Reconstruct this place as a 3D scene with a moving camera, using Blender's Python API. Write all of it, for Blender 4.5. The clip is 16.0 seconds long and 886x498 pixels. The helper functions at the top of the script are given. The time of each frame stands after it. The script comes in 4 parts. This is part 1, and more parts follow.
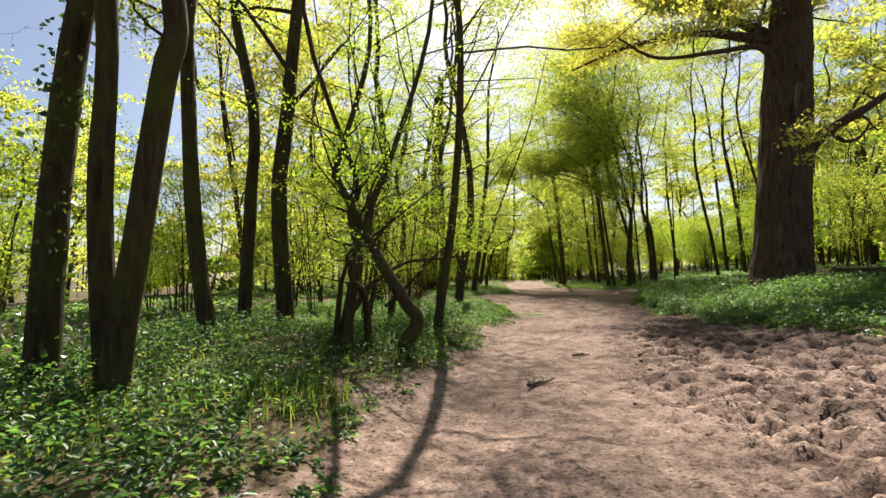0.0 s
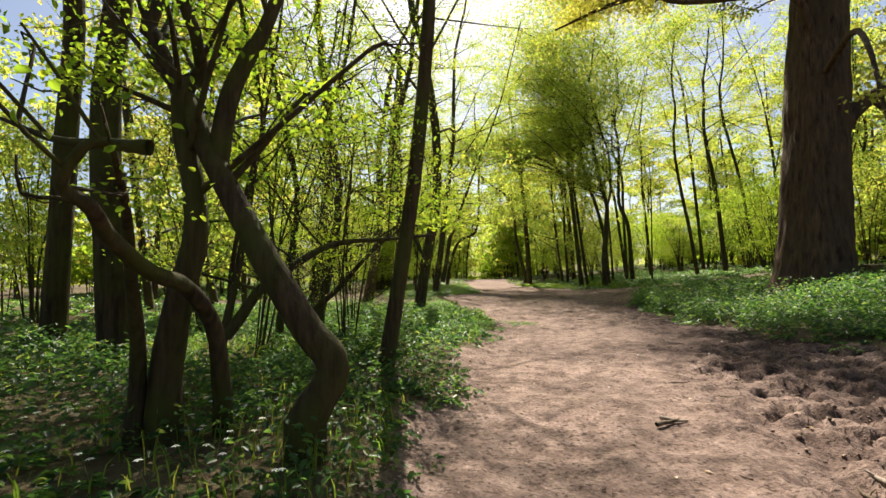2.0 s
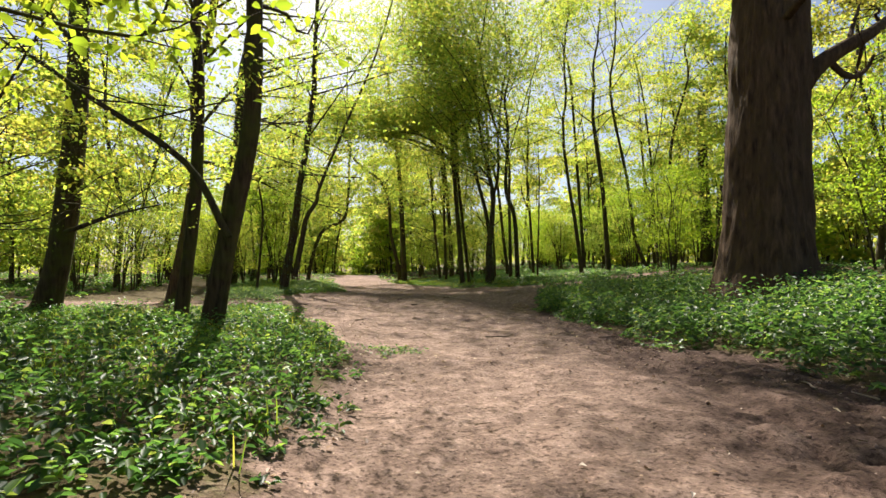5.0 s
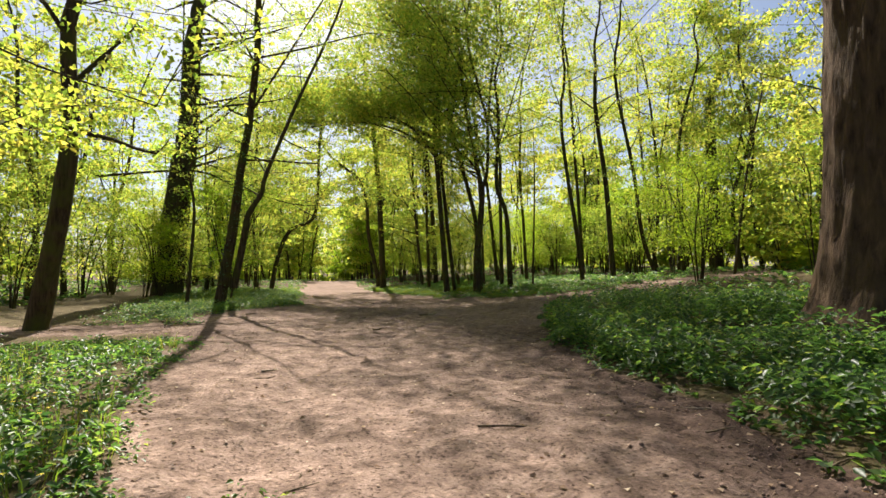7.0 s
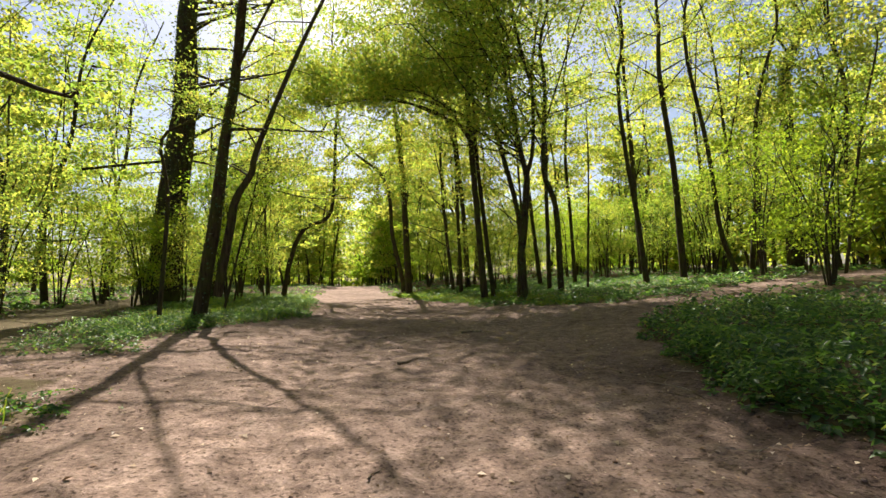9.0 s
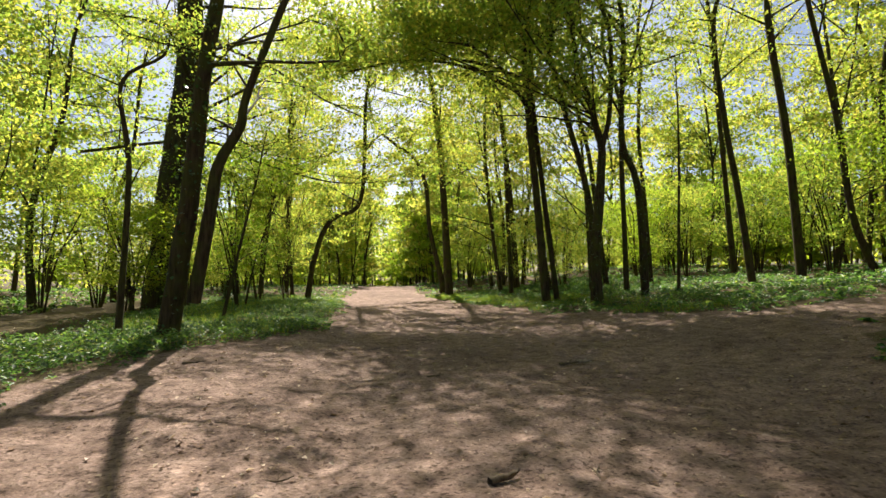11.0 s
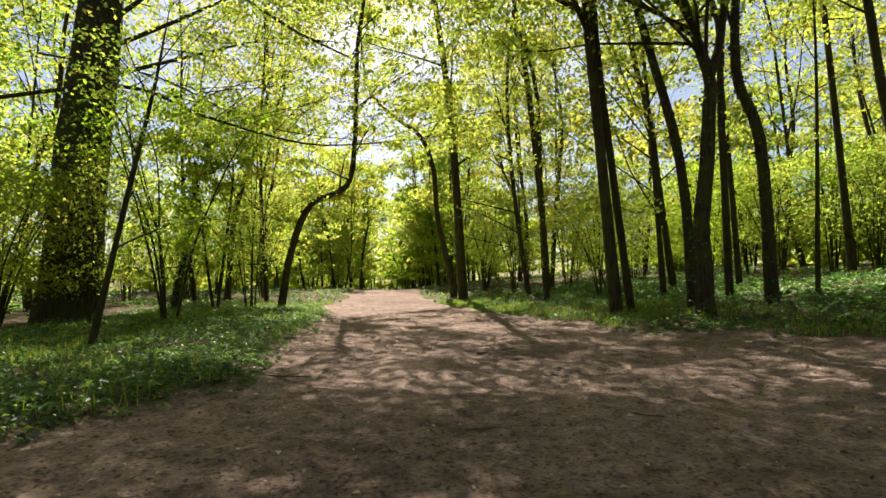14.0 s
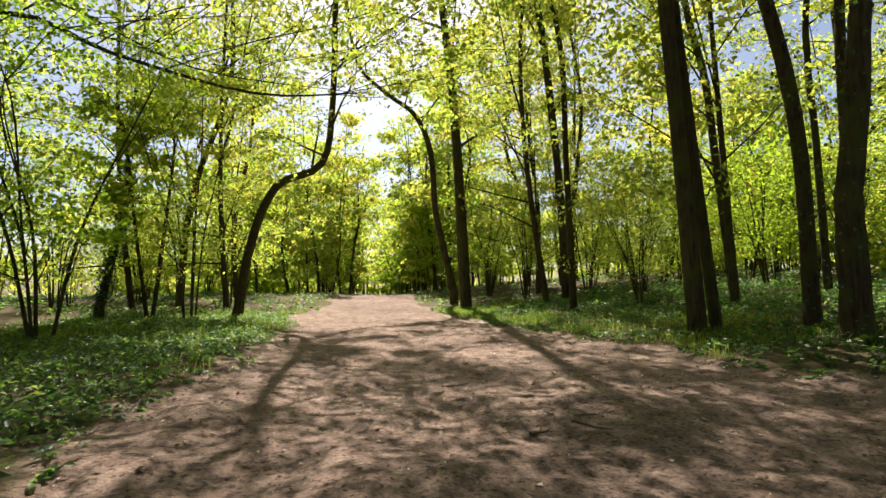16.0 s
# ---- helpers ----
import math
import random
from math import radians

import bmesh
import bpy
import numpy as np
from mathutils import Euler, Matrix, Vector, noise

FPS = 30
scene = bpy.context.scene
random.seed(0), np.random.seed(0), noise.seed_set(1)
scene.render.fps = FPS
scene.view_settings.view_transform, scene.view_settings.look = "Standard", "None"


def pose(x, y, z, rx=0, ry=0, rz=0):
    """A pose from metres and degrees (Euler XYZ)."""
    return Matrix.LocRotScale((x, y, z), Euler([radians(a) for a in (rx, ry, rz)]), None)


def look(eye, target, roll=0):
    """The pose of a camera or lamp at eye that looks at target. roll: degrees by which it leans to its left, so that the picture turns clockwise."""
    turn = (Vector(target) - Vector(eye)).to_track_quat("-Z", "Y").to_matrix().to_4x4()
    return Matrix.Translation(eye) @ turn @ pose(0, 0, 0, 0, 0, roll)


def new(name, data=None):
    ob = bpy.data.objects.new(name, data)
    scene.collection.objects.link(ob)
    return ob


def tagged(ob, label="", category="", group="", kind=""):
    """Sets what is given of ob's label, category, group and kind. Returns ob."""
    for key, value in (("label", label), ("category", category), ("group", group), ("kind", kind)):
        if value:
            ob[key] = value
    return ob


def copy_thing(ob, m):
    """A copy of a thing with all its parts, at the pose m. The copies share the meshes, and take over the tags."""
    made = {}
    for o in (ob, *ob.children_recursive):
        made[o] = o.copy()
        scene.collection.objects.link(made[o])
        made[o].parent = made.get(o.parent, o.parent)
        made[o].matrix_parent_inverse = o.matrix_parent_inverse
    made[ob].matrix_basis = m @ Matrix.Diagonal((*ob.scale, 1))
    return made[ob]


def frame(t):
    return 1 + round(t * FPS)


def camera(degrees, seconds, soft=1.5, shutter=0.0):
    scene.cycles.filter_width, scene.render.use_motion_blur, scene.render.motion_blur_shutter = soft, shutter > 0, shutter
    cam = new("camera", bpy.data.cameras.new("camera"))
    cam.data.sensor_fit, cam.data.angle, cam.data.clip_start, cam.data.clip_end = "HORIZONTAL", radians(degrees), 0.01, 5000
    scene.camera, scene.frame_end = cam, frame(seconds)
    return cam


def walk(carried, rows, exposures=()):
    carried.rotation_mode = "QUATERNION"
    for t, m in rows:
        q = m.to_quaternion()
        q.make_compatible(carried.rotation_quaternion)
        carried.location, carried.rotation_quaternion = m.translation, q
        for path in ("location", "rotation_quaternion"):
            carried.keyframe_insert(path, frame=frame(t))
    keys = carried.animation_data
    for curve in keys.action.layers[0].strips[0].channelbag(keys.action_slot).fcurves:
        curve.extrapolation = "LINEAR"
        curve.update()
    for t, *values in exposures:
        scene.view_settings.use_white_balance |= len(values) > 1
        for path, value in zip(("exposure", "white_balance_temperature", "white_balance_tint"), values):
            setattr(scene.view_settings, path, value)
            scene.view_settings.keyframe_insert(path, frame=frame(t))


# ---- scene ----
cam = camera(84.0, 16.0)
ROWS = [   # seconds, place, yaw, pitch, roll
    (0, 0.000, 0.000, 1.664, 0.04, 3.13, 1.48),
    (0.5, -0.029, 1.239, 1.622, -0.99, 2.94, 1.42),
    (1, -0.052, 2.544, 1.572, -2.05, 2.99, 1.39),
    (1.5, -0.033, 3.848, 1.553, -3.17, 3.12, 1.33),
    (2, 0.023, 5.106, 1.558, -4.92, 2.90, 1.19),
    (2.5, 0.095, 6.223, 1.525, -6.94, 2.41, 0.78),
    (3, 0.250, 7.300, 1.477, -9.66, 2.23, 0.83),
    (3.5, 0.544, 8.449, 1.434, -12.58, 2.21, 0.68),
    (4, 0.821, 9.548, 1.392, -14.96, 2.29, 0.43),
    (4.5, 1.216, 10.578, 1.354, -17.12, 2.43, 0.34),
    (5, 1.510, 11.501, 1.369, -19.61, 2.37, 0.08),
    (5.2, 1.648, 11.883, 1.351, -20.39, 2.31, 0.05),
    (7.3, 3.707, 16.709, 1.610, -21.11, 2.82, 0.25),
    (7.5, 3.797, 17.163, 1.593, -20.48, 2.89, 0.21),
    (8, 4.136, 18.342, 1.585, -19.23, 3.07, 0.35),
    (8.2, 4.270, 18.814, 1.566, -18.99, 3.16, 0.41),
    (10.3, 5.119, 24.264, 1.498, -16.37, 3.27, 0.93),
    (10.5, 5.198, 24.701, 1.500, -15.83, 3.27, 0.84),
    (11, 5.400, 25.833, 1.489, -14.42, 3.25, 0.81),
    (11.5, 5.540, 27.054, 1.465, -13.69, 3.29, 0.84),
    (12, 5.662, 28.227, 1.445, -13.31, 3.41, 0.93),
    (12.5, 5.836, 29.365, 1.453, -13.45, 3.64, 1.00),
    (13, 6.035, 30.494, 1.434, -13.64, 3.64, 1.03),
    (13.5, 6.232, 31.599, 1.417, -14.05, 3.60, 1.00),
    (14, 6.468, 32.791, 1.375, -14.35, 3.61, 0.96),
    (14.5, 6.716, 33.997, 1.341, -14.80, 3.68, 1.00),
    (15, 6.999, 35.266, 1.325, -15.00, 3.85, 0.95),
    (15.5, 7.248, 36.382, 1.339, -15.15, 3.97, 0.89),
    (16, 7.491, 37.500, 1.342, -14.88, 4.13, 0.69),
]
EXPOSURE = 1.28
walk(cam, [(t, pose(x, y, z, 90 + pitch, roll, yaw)) for t, x, y, z, yaw, pitch, roll in ROWS], [(0.0, EXPOSURE), (16.0, EXPOSURE)])

# ---- world, sun ----
SUN_AZ, SUN_EL = 7.0, 48.0   # degrees to the right of +y, degrees above the horizon
world = bpy.data.worlds.new("sky")
scene.world = world
world.use_nodes = True
wn, wl = world.node_tree.nodes, world.node_tree.links
sky = wn.new("ShaderNodeTexSky")
sky.sky_type, sky.sun_disc = "NISHITA", False
sky.sun_elevation, sky.sun_rotation = radians(SUN_EL), radians(SUN_AZ)
sky.dust_density, sky.air_density, sky.ozone_density = 1.8, 0.9, 1.0
wn["Background"].inputs["Strength"].default_value = 0.055
wl.new(sky.outputs[0], wn["Background"].inputs["Color"])
lamp = bpy.data.lights.new("sun", "SUN")
lamp.energy, lamp.angle, lamp.color = 5.0, radians(0.55), (1.0, 0.93, 0.82)
sun = new("sun", lamp)
far_sun = Vector((math.sin(radians(SUN_AZ)) * math.cos(radians(SUN_EL)), math.cos(radians(SUN_AZ)) * math.cos(radians(SUN_EL)), math.sin(radians(SUN_EL))))
sun.matrix_world = look(far_sun * 100, (0, 0, 0))

# ---- materials ----
def material(name):
    m = bpy.data.materials.new(name)
    m.use_nodes = True
    n, l = m.node_tree.nodes, m.node_tree.links
    return m, n, l, n["Principled BSDF"], n["Material Output"]


def ramp(n, stops):
    r = n.new("ShaderNodeValToRGB")
    while len(r.color_ramp.elements) < len(stops):
        r.color_ramp.elements.new(0.5)
    for e, (p, c) in zip(r.color_ramp.elements, stops):
        e.position, e.color = p, (*c, 1)
    return r


def noise_node(n, l, scale, detail=6, rough=0.6, coords=None, stretch=None):
    t = n.new("ShaderNodeTexNoise")
    t.inputs["Scale"].default_value, t.inputs["Detail"].default_value, t.inputs["Roughness"].default_value = scale, detail, rough
    src = coords
    if src is None:
        src = n.new("ShaderNodeTexCoord").outputs["Object"]
    if stretch:
        mp = n.new("ShaderNodeMapping")
        mp.inputs["Scale"].default_value = stretch
        l.new(src, mp.inputs["Vector"])
        src = mp.outputs[0]
    l.new(src, t.inputs["Vector"])
    return t


def leaf_material(name, stops, glow=0.5, gloss=0.2, rough=0.6):
    """Thin leaves: reflected and passed light, each leaf its own shade."""
    m, n, l, bsdf, out = material(name)
    geo = n.new("ShaderNodeNewGeometry")
    r = ramp(n, stops)
    l.new(geo.outputs["Random Per Island"], r.inputs[0])
    obj = n.new("ShaderNodeObjectInfo")
    hue = n.new("ShaderNodeHueSaturation")
    mr = n.new("ShaderNodeMapRange")
    mr.inputs["To Min"].default_value, mr.inputs["To Max"].default_value = 0.487, 0.508
    l.new(obj.outputs["Random"], mr.inputs["Value"])
    l.new(mr.outputs[0], hue.inputs["Hue"])
    blotch = noise_node(n, l, 1.3, 3)
    mv = n.new("ShaderNodeMapRange")
    mv.inputs["To Min"].default_value, mv.inputs["To Max"].default_value = 0.7, 1.3
    l.new(blotch.outputs["Fac"], mv.inputs["Value"])
    l.new(mv.outputs[0], hue.inputs["Value"])
    l.new(r.outputs[0], hue.inputs["Color"])
    l.new(hue.outputs[0], bsdf.inputs["Base Color"])
    bsdf.inputs["Roughness"].default_value = rough
    bsdf.inputs["Specular IOR Level"].default_value = gloss
    tr = n.new("ShaderNodeBsdfTranslucent")
    warm = n.new("ShaderNodeMix")
    warm.data_type, warm.blend_type = "RGBA", "MULTIPLY"
    warm.inputs["Factor"].default_value = 1.0
    warm.inputs["B"].default_value = (3.95, 3.5, 2.1, 1)
    l.new(hue.outputs[0], warm.inputs["A"])
    l.new(warm.outputs["Result"], tr.inputs["Color"])
    mix = n.new("ShaderNodeMixShader")
    mix.inputs[0].default_value = glow
    l.new(bsdf.outputs[0], mix.inputs[1])
    l.new(tr.outputs[0], mix.inputs[2])
    l.new(mix.outputs[0], out.inputs["Surface"])
    return m


def bark_material(name, dark, light, moss, scale=1.0, ridge=0.02):
    m, n, l, bsdf, out = material(name)
    fine = noise_node(n, l, 14 * scale, 8, 0.65, stretch=(1, 1, 0.12))
    broad = noise_node(n, l, 1.6, 4, 0.6)
    r = ramp(n, [(0.32, dark), (0.68, light)])
    l.new(fine.outputs["Fac"], r.inputs[0])
    mix = n.new("ShaderNodeMix")
    mix.data_type = "RGBA"
    mr = n.new("ShaderNodeMapRange")
    mr.inputs["From Min"].default_value, mr.inputs["From Max"].default_value = 0.42, 0.66
    l.new(broad.outputs["Fac"], mr.inputs["Value"])
    l.new(mr.outputs[0], mix.inputs["Factor"])
    l.new(r.outputs[0], mix.inputs["A"])
    mix.inputs["B"].default_value = (*moss, 1)
    l.new(mix.outputs["Result"], bsdf.inputs["Base Color"])
    bsdf.inputs["Roughness"].default_value = 0.9
    bsdf.inputs["Specular IOR Level"].default_value = 0.15
    b = n.new("ShaderNodeBump")
    b.inputs["Strength"].default_value, b.inputs["Distance"].default_value = 1.0, ridge
    l.new(fine.outputs["Fac"], b.inputs["Height"])
    l.new(b.outputs[0], bsdf.inputs["Normal"])
    return m


LEAF_BEECH = leaf_material("spring_leaf", [(0.0, (0.075, 0.135, 0.028)), (0.4, (0.12, 0.18, 0.036)), (0.8, (0.175, 0.205, 0.042)), (1.0, (0.22, 0.215, 0.055))], 0.6)
LEAF_OAK = leaf_material("young_oak_leaf", [(0.0, (0.125, 0.168, 0.034)), (0.6, (0.175, 0.2, 0.046)), (1.0, (0.225, 0.208, 0.066))], 0.6)
LEAF_HAZEL = leaf_material("hazel_leaf", [(0.0, (0.08, 0.145, 0.014)), (0.6, (0.11, 0.175, 0.018)), (1.0, (0.15, 0.195, 0.02))], 0.58)
LEAF_IVY = leaf_material("ivy_leaf", [(0.0, (0.02, 0.05, 0.012)), (0.7, (0.035, 0.075, 0.016)), (1.0, (0.07, 0.11, 0.02))], 0.2, 0.55, 0.3)
LEAF_HERB = leaf_material("herb_leaf", [(0.0, (0.016, 0.042, 0.014)), (0.5, (0.036, 0.082, 0.022)), (0.88, (0.07, 0.13, 0.03)), (1.0, (0.14, 0.18, 0.045))], 0.5, 0.42, 0.42)
BLADE = leaf_material("grass_blade", [(0.0, (0.05, 0.1, 0.015)), (0.6, (0.09, 0.145, 0.02)), (1.0, (0.17, 0.18, 0.045))], 0.45)
LITTER = leaf_material("dead_leaf", [(0.0, (0.08, 0.05, 0.03)), (0.5, (0.2, 0.135, 0.09)), (0.8, (0.38, 0.3, 0.22)), (1.0, (0.55, 0.47, 0.37))], 0.1, 0.2, 0.8)
DRY_LEAF = leaf_material("dry_leaf", [(0.0, (0.09, 0.055, 0.032)), (0.5, (0.2, 0.135, 0.085)), (0.85, (0.34, 0.27, 0.21)), (1.0, (0.48, 0.42, 0.35))], 0.03, 0.3, 0.6)
BARK = bark_material("smooth_bark", (0.022, 0.015, 0.009), (0.095, 0.068, 0.04), (0.07, 0.075, 0.018), 1.0, 0.03)
BARK_OAK = bark_material("oak_bark", (0.024, 0.014, 0.009), (0.145, 0.092, 0.058), (0.085, 0.056, 0.032), 0.55, 0.06)
TWIG = bark_material("twig_wood", (0.05, 0.035, 0.025), (0.2, 0.15, 0.1), (0.12, 0.09, 0.06), 2.0, 0.004)


PALE_WOOD = bark_material("weathered_wood", (0.2, 0.15, 0.11), (0.42, 0.35, 0.28), (0.3, 0.24, 0.18), 3.0, 0.004)
PETAL = leaf_material("white_petal", [(0.0, (0.6, 0.6, 0.56)), (1.0, (0.8, 0.8, 0.76))], 0.15)
PETAL_YELLOW = leaf_material("yellow_petal", [(0.0, (0.55, 0.42, 0.02)), (1.0, (0.7, 0.6, 0.05))], 0.1)


def soil_material():
    m, n, l, bsdf, out = material("trodden_soil")
    attr = n.new("ShaderNodeAttribute")
    attr.attribute_name = "soil"
    damp_shade_attr = n.new("ShaderNodeAttribute")
    damp_shade_attr.attribute_name = "mud"
    co = n.new("ShaderNodeTexCoord").outputs["Object"]
    broad = noise_node(n, l, 0.55, 5, 0.6, co)
    mid = noise_node(n, l, 4.0, 7, 0.62, co)
    fine = noise_node(n, l, 30.0, 4, 0.6, co)
    c1 = ramp(n, [(0.36, (0.185, 0.131, 0.108)), (0.5, (0.275, 0.199, 0.167)), (0.66, (0.37, 0.277, 0.236))])
    l.new(mid.outputs["Fac"], c1.inputs[0])
    c2 = ramp(n, [(0.3, (0.7, 0.68, 0.66)), (0.5, (0.95, 0.92, 0.89)), (0.72, (1.12, 1.09, 1.06))])
    l.new(broad.outputs["Fac"], c2.inputs[0])
    c3 = ramp(n, [(0.35, (0.7, 0.68, 0.66)), (0.6, (1.06, 1.05, 1.04))])
    l.new(fine.outputs["Fac"], c3.inputs[0])

    def times(a, b):
        x = n.new("ShaderNodeMix")
        x.data_type, x.blend_type = "RGBA", "MULTIPLY"
        x.inputs["Factor"].default_value = 1
        l.new(a, x.inputs["A"])
        l.new(b, x.inputs["B"])
        return x.outputs["Result"]
    crumbs = ramp(n, [(0.36, (0.42, 0.4, 0.38)), (0.44, (1.0, 1.0, 1.0)), (0.6, (1.0, 1.0, 1.0)), (0.68, (1.45, 1.42, 1.38))])
    l.new(noise_node(n, l, 21.0, 3, 0.55, co).outputs["Fac"], crumbs.inputs[0])
    dry = times(times(times(c1.outputs[0], c2.outputs[0]), c3.outputs[0]), crumbs.outputs[0])
    # damp mud and painted shade both darken the dry colour here
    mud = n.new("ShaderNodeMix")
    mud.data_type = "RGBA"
    l.new(damp_shade_attr.outputs["Fac"], mud.inputs["Factor"])
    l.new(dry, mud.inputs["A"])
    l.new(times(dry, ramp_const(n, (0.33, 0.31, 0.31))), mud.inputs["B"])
    lit = ramp(n, [(0.3, (0.05, 0.035, 0.02)), (0.5, (0.11, 0.08, 0.045)), (0.7, (0.09, 0.1, 0.035))])
    l.new(noise_node(n, l, 9.0, 8, 0.75, co).outputs["Fac"], lit.inputs[0])
    mix = n.new("ShaderNodeMix")
    mix.data_type = "RGBA"
    edge = n.new("ShaderNodeMath")
    edge.operation = "MULTIPLY_ADD"
    edge.inputs[1].default_value, edge.inputs[2].default_value = 0.8, -0.4
    l.new(mid.outputs["Fac"], edge.inputs[0])
    add = n.new("ShaderNodeMath")
    add.use_clamp = True
    l.new(attr.outputs["Fac"], add.inputs[0])
    l.new(edge.outputs[0], add.inputs[1])
    steep = n.new("ShaderNodeMapRange")
    steep.inputs["From Min"].default_value, steep.inputs["From Max"].default_value = 0.35, 0.65
    l.new(add.outputs[0], steep.inputs["Value"])
    l.new(steep.outputs[0], mix.inputs["Factor"])
    l.new(lit.outputs[0], mix.inputs["A"])
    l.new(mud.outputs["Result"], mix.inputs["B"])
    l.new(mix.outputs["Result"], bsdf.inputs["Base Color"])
    bsdf.inputs["Roughness"].default_value = 0.95
    bsdf.inputs["Specular IOR Level"].default_value = 0.1
    b1 = n.new("ShaderNodeBump")
    b1.inputs["Distance"].default_value, b1.inputs["Strength"].default_value = 0.09, 0.75
    l.new(mid.outputs["Fac"], b1.inputs["Height"])
    b2 = n.new("ShaderNodeBump")
    b2.inputs["Distance"].default_value, b2.inputs["Strength"].default_value = 0.02, 0.9
    l.new(fine.outputs["Fac"], b2.inputs["Height"])
    l.new(b1.outputs[0], b2.inputs["Normal"])
    l.new(b2.outputs[0], bsdf.inputs["Normal"])
    return m


def ramp_const(n, c):
    r = n.new("ShaderNodeRGB")
    r.outputs[0].default_value = (*c, 1)
    return r.outputs[0]


SOIL = soil_material()

# ---- the ground ----
def lattice(x, y, cell, seed):
    """Smooth value noise in -1 to 1 on a square lattice."""
    u, v = np.asarray(x, float) / cell, np.asarray(y, float) / cell
    i, j = np.atleast_1d(np.floor(u).astype(np.int64)), np.atleast_1d(np.floor(v).astype(np.int64))
    f, g = u - i, v - j
    f, g = f * f * (3 - 2 * f), g * g * (3 - 2 * g)

    def h(a, b):
        k = (a * 73856093) ^ (b * 19349663) ^ np.int64(seed * 83492791)
        k = ((k ^ (k >> 13)) & 0x3FFFFFFF) * 1274126177 & 0x7FFFFFFF
        return (k ^ (k >> 16)) % 65536 / 32767.5 - 1
    return (h(i, j) * (1 - f) + h(i + 1, j) * f) * (1 - g) + (h(i, j + 1) * (1 - f) + h(i + 1, j + 1) * f) * g


PATH_Y = [-12, 0, 5, 10, 15, 20, 25, 30, 40, 50, 60, 80, 130]
PATH_X = [1.5, 1.5, 1.8, 2.6, 4.2, 5.6, 6.6, 7.6, 9.4, 10.2, 11, 13, 17]


def centre(y):
    return np.interp(y, PATH_Y, PATH_X)


def level(x, y):
    """The lie of the land: flat along the path, a bank to the east, a lip to the west."""
    d = x - centre(y)
    r, w = np.maximum(0, d - 3.5), np.maximum(0, -d - 2.2)
    east = 1.9 * np.tanh(0.11 * r * (r / (r + 0.8)) / 1.9)
    crest = 0.55 * np.clip((y - 54) / 20, 0, 1) ** 2 - 0.035 * np.clip(y - 78, 0, 70)
    return crest + east + (0.34 - 0.16 * np.clip((y - 16) / 10, 0, 1)) * (1 - np.exp(-w / 1.4))


LEFT_Y = [-12, 2, 6, 8, 11, 14, 18, 22, 25, 27, 34, 36.5, 39, 41, 45, 54, 60, 78, 84, 130]
LEFT_X = [-1.5, -1.4, -1.1, -0.5, 0.5, 1.3, 2.3, 2.4, 2.2, 2.0, 1.8, 3.3, 5.3, 5.6, 6.1, 6.7, 7.0, 10.0, 13.5, 17.5]
RIGHT_Y = [-12, 8, 10, 13, 16, 19, 22, 25, 28, 30, 32, 36, 38, 40, 43, 46, 52, 56, 64, 78, 84, 130]
RIGHT_X = [9.5, 9.5, 9.2, 8.4, 8.2, 8.5, 8.8, 9.8, 11.2, 12.5, 14.5, 16.5, 16.0, 15.2, 14.4, 14.0, 13.3, 13.2, 13.6, 15, 15.2, 19]


def bare(x, y):
    """1 on trodden soil, 0 under plants, with ragged edges."""
    wob = 0.45 * lattice(x, y, 1.7, 3) + 0.2 * lattice(x, y, 0.5, 4)
    inside = np.minimum(x - np.interp(y, LEFT_Y, LEFT_X), np.interp(y, RIGHT_Y, RIGHT_X) - x) + wob
    west = 1.3 - np.abs(y - (30.5 + 0.25 * (2 - x))) + wob          # side track to the west
    west = np.where((x < 3) & (x > -14), west, -3)
    east = 1.5 - np.abs(y - (34.2 + 0.12 * (x - 12))) + wob         # side track to the east
    east = np.where((x > 10) & (x < 40), east, -3)
    return np.clip(np.maximum(np.maximum(inside, west), east) / 0.5 + 0.5, 0, 1)


def mud(x, y):
    """Churned ground on the east side of the first stretch."""
    d = x - centre(y)
    return np.clip((d - 0.2 - 0.07 * np.maximum(0, y - 8)) / 1.2, 0, 1) * np.clip((25 - y) / 5, 0, 1)


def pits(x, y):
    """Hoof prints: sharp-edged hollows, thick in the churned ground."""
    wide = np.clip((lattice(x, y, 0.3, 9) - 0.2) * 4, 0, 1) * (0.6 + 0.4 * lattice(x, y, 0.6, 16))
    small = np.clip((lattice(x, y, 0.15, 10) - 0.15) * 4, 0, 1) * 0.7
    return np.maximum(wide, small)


def ground_z(x, y):
    m, s = mud(x, y) * np.clip((17 - y) / 5, 0.25, 1), bare(x, y)
    z = level(x, y) + 0.05 * lattice(x, y, 4.0, 5) + 0.03 * lattice(x, y, 1.1, 6)
    z = z + s * (0.03 + 0.05 * m) * lattice(x, y, 0.45, 7) + s * (0.016 + 0.03 * m) * lattice(x, y, 0.2, 8)
    z = z + s * (0.008 + 0.065 * m) * (0.4 - np.abs(lattice(x, y, 0.13, 17)))
    return z - s * (0.016 + 0.13 * m) * pits(x, y) + (1 - s) * 0.04


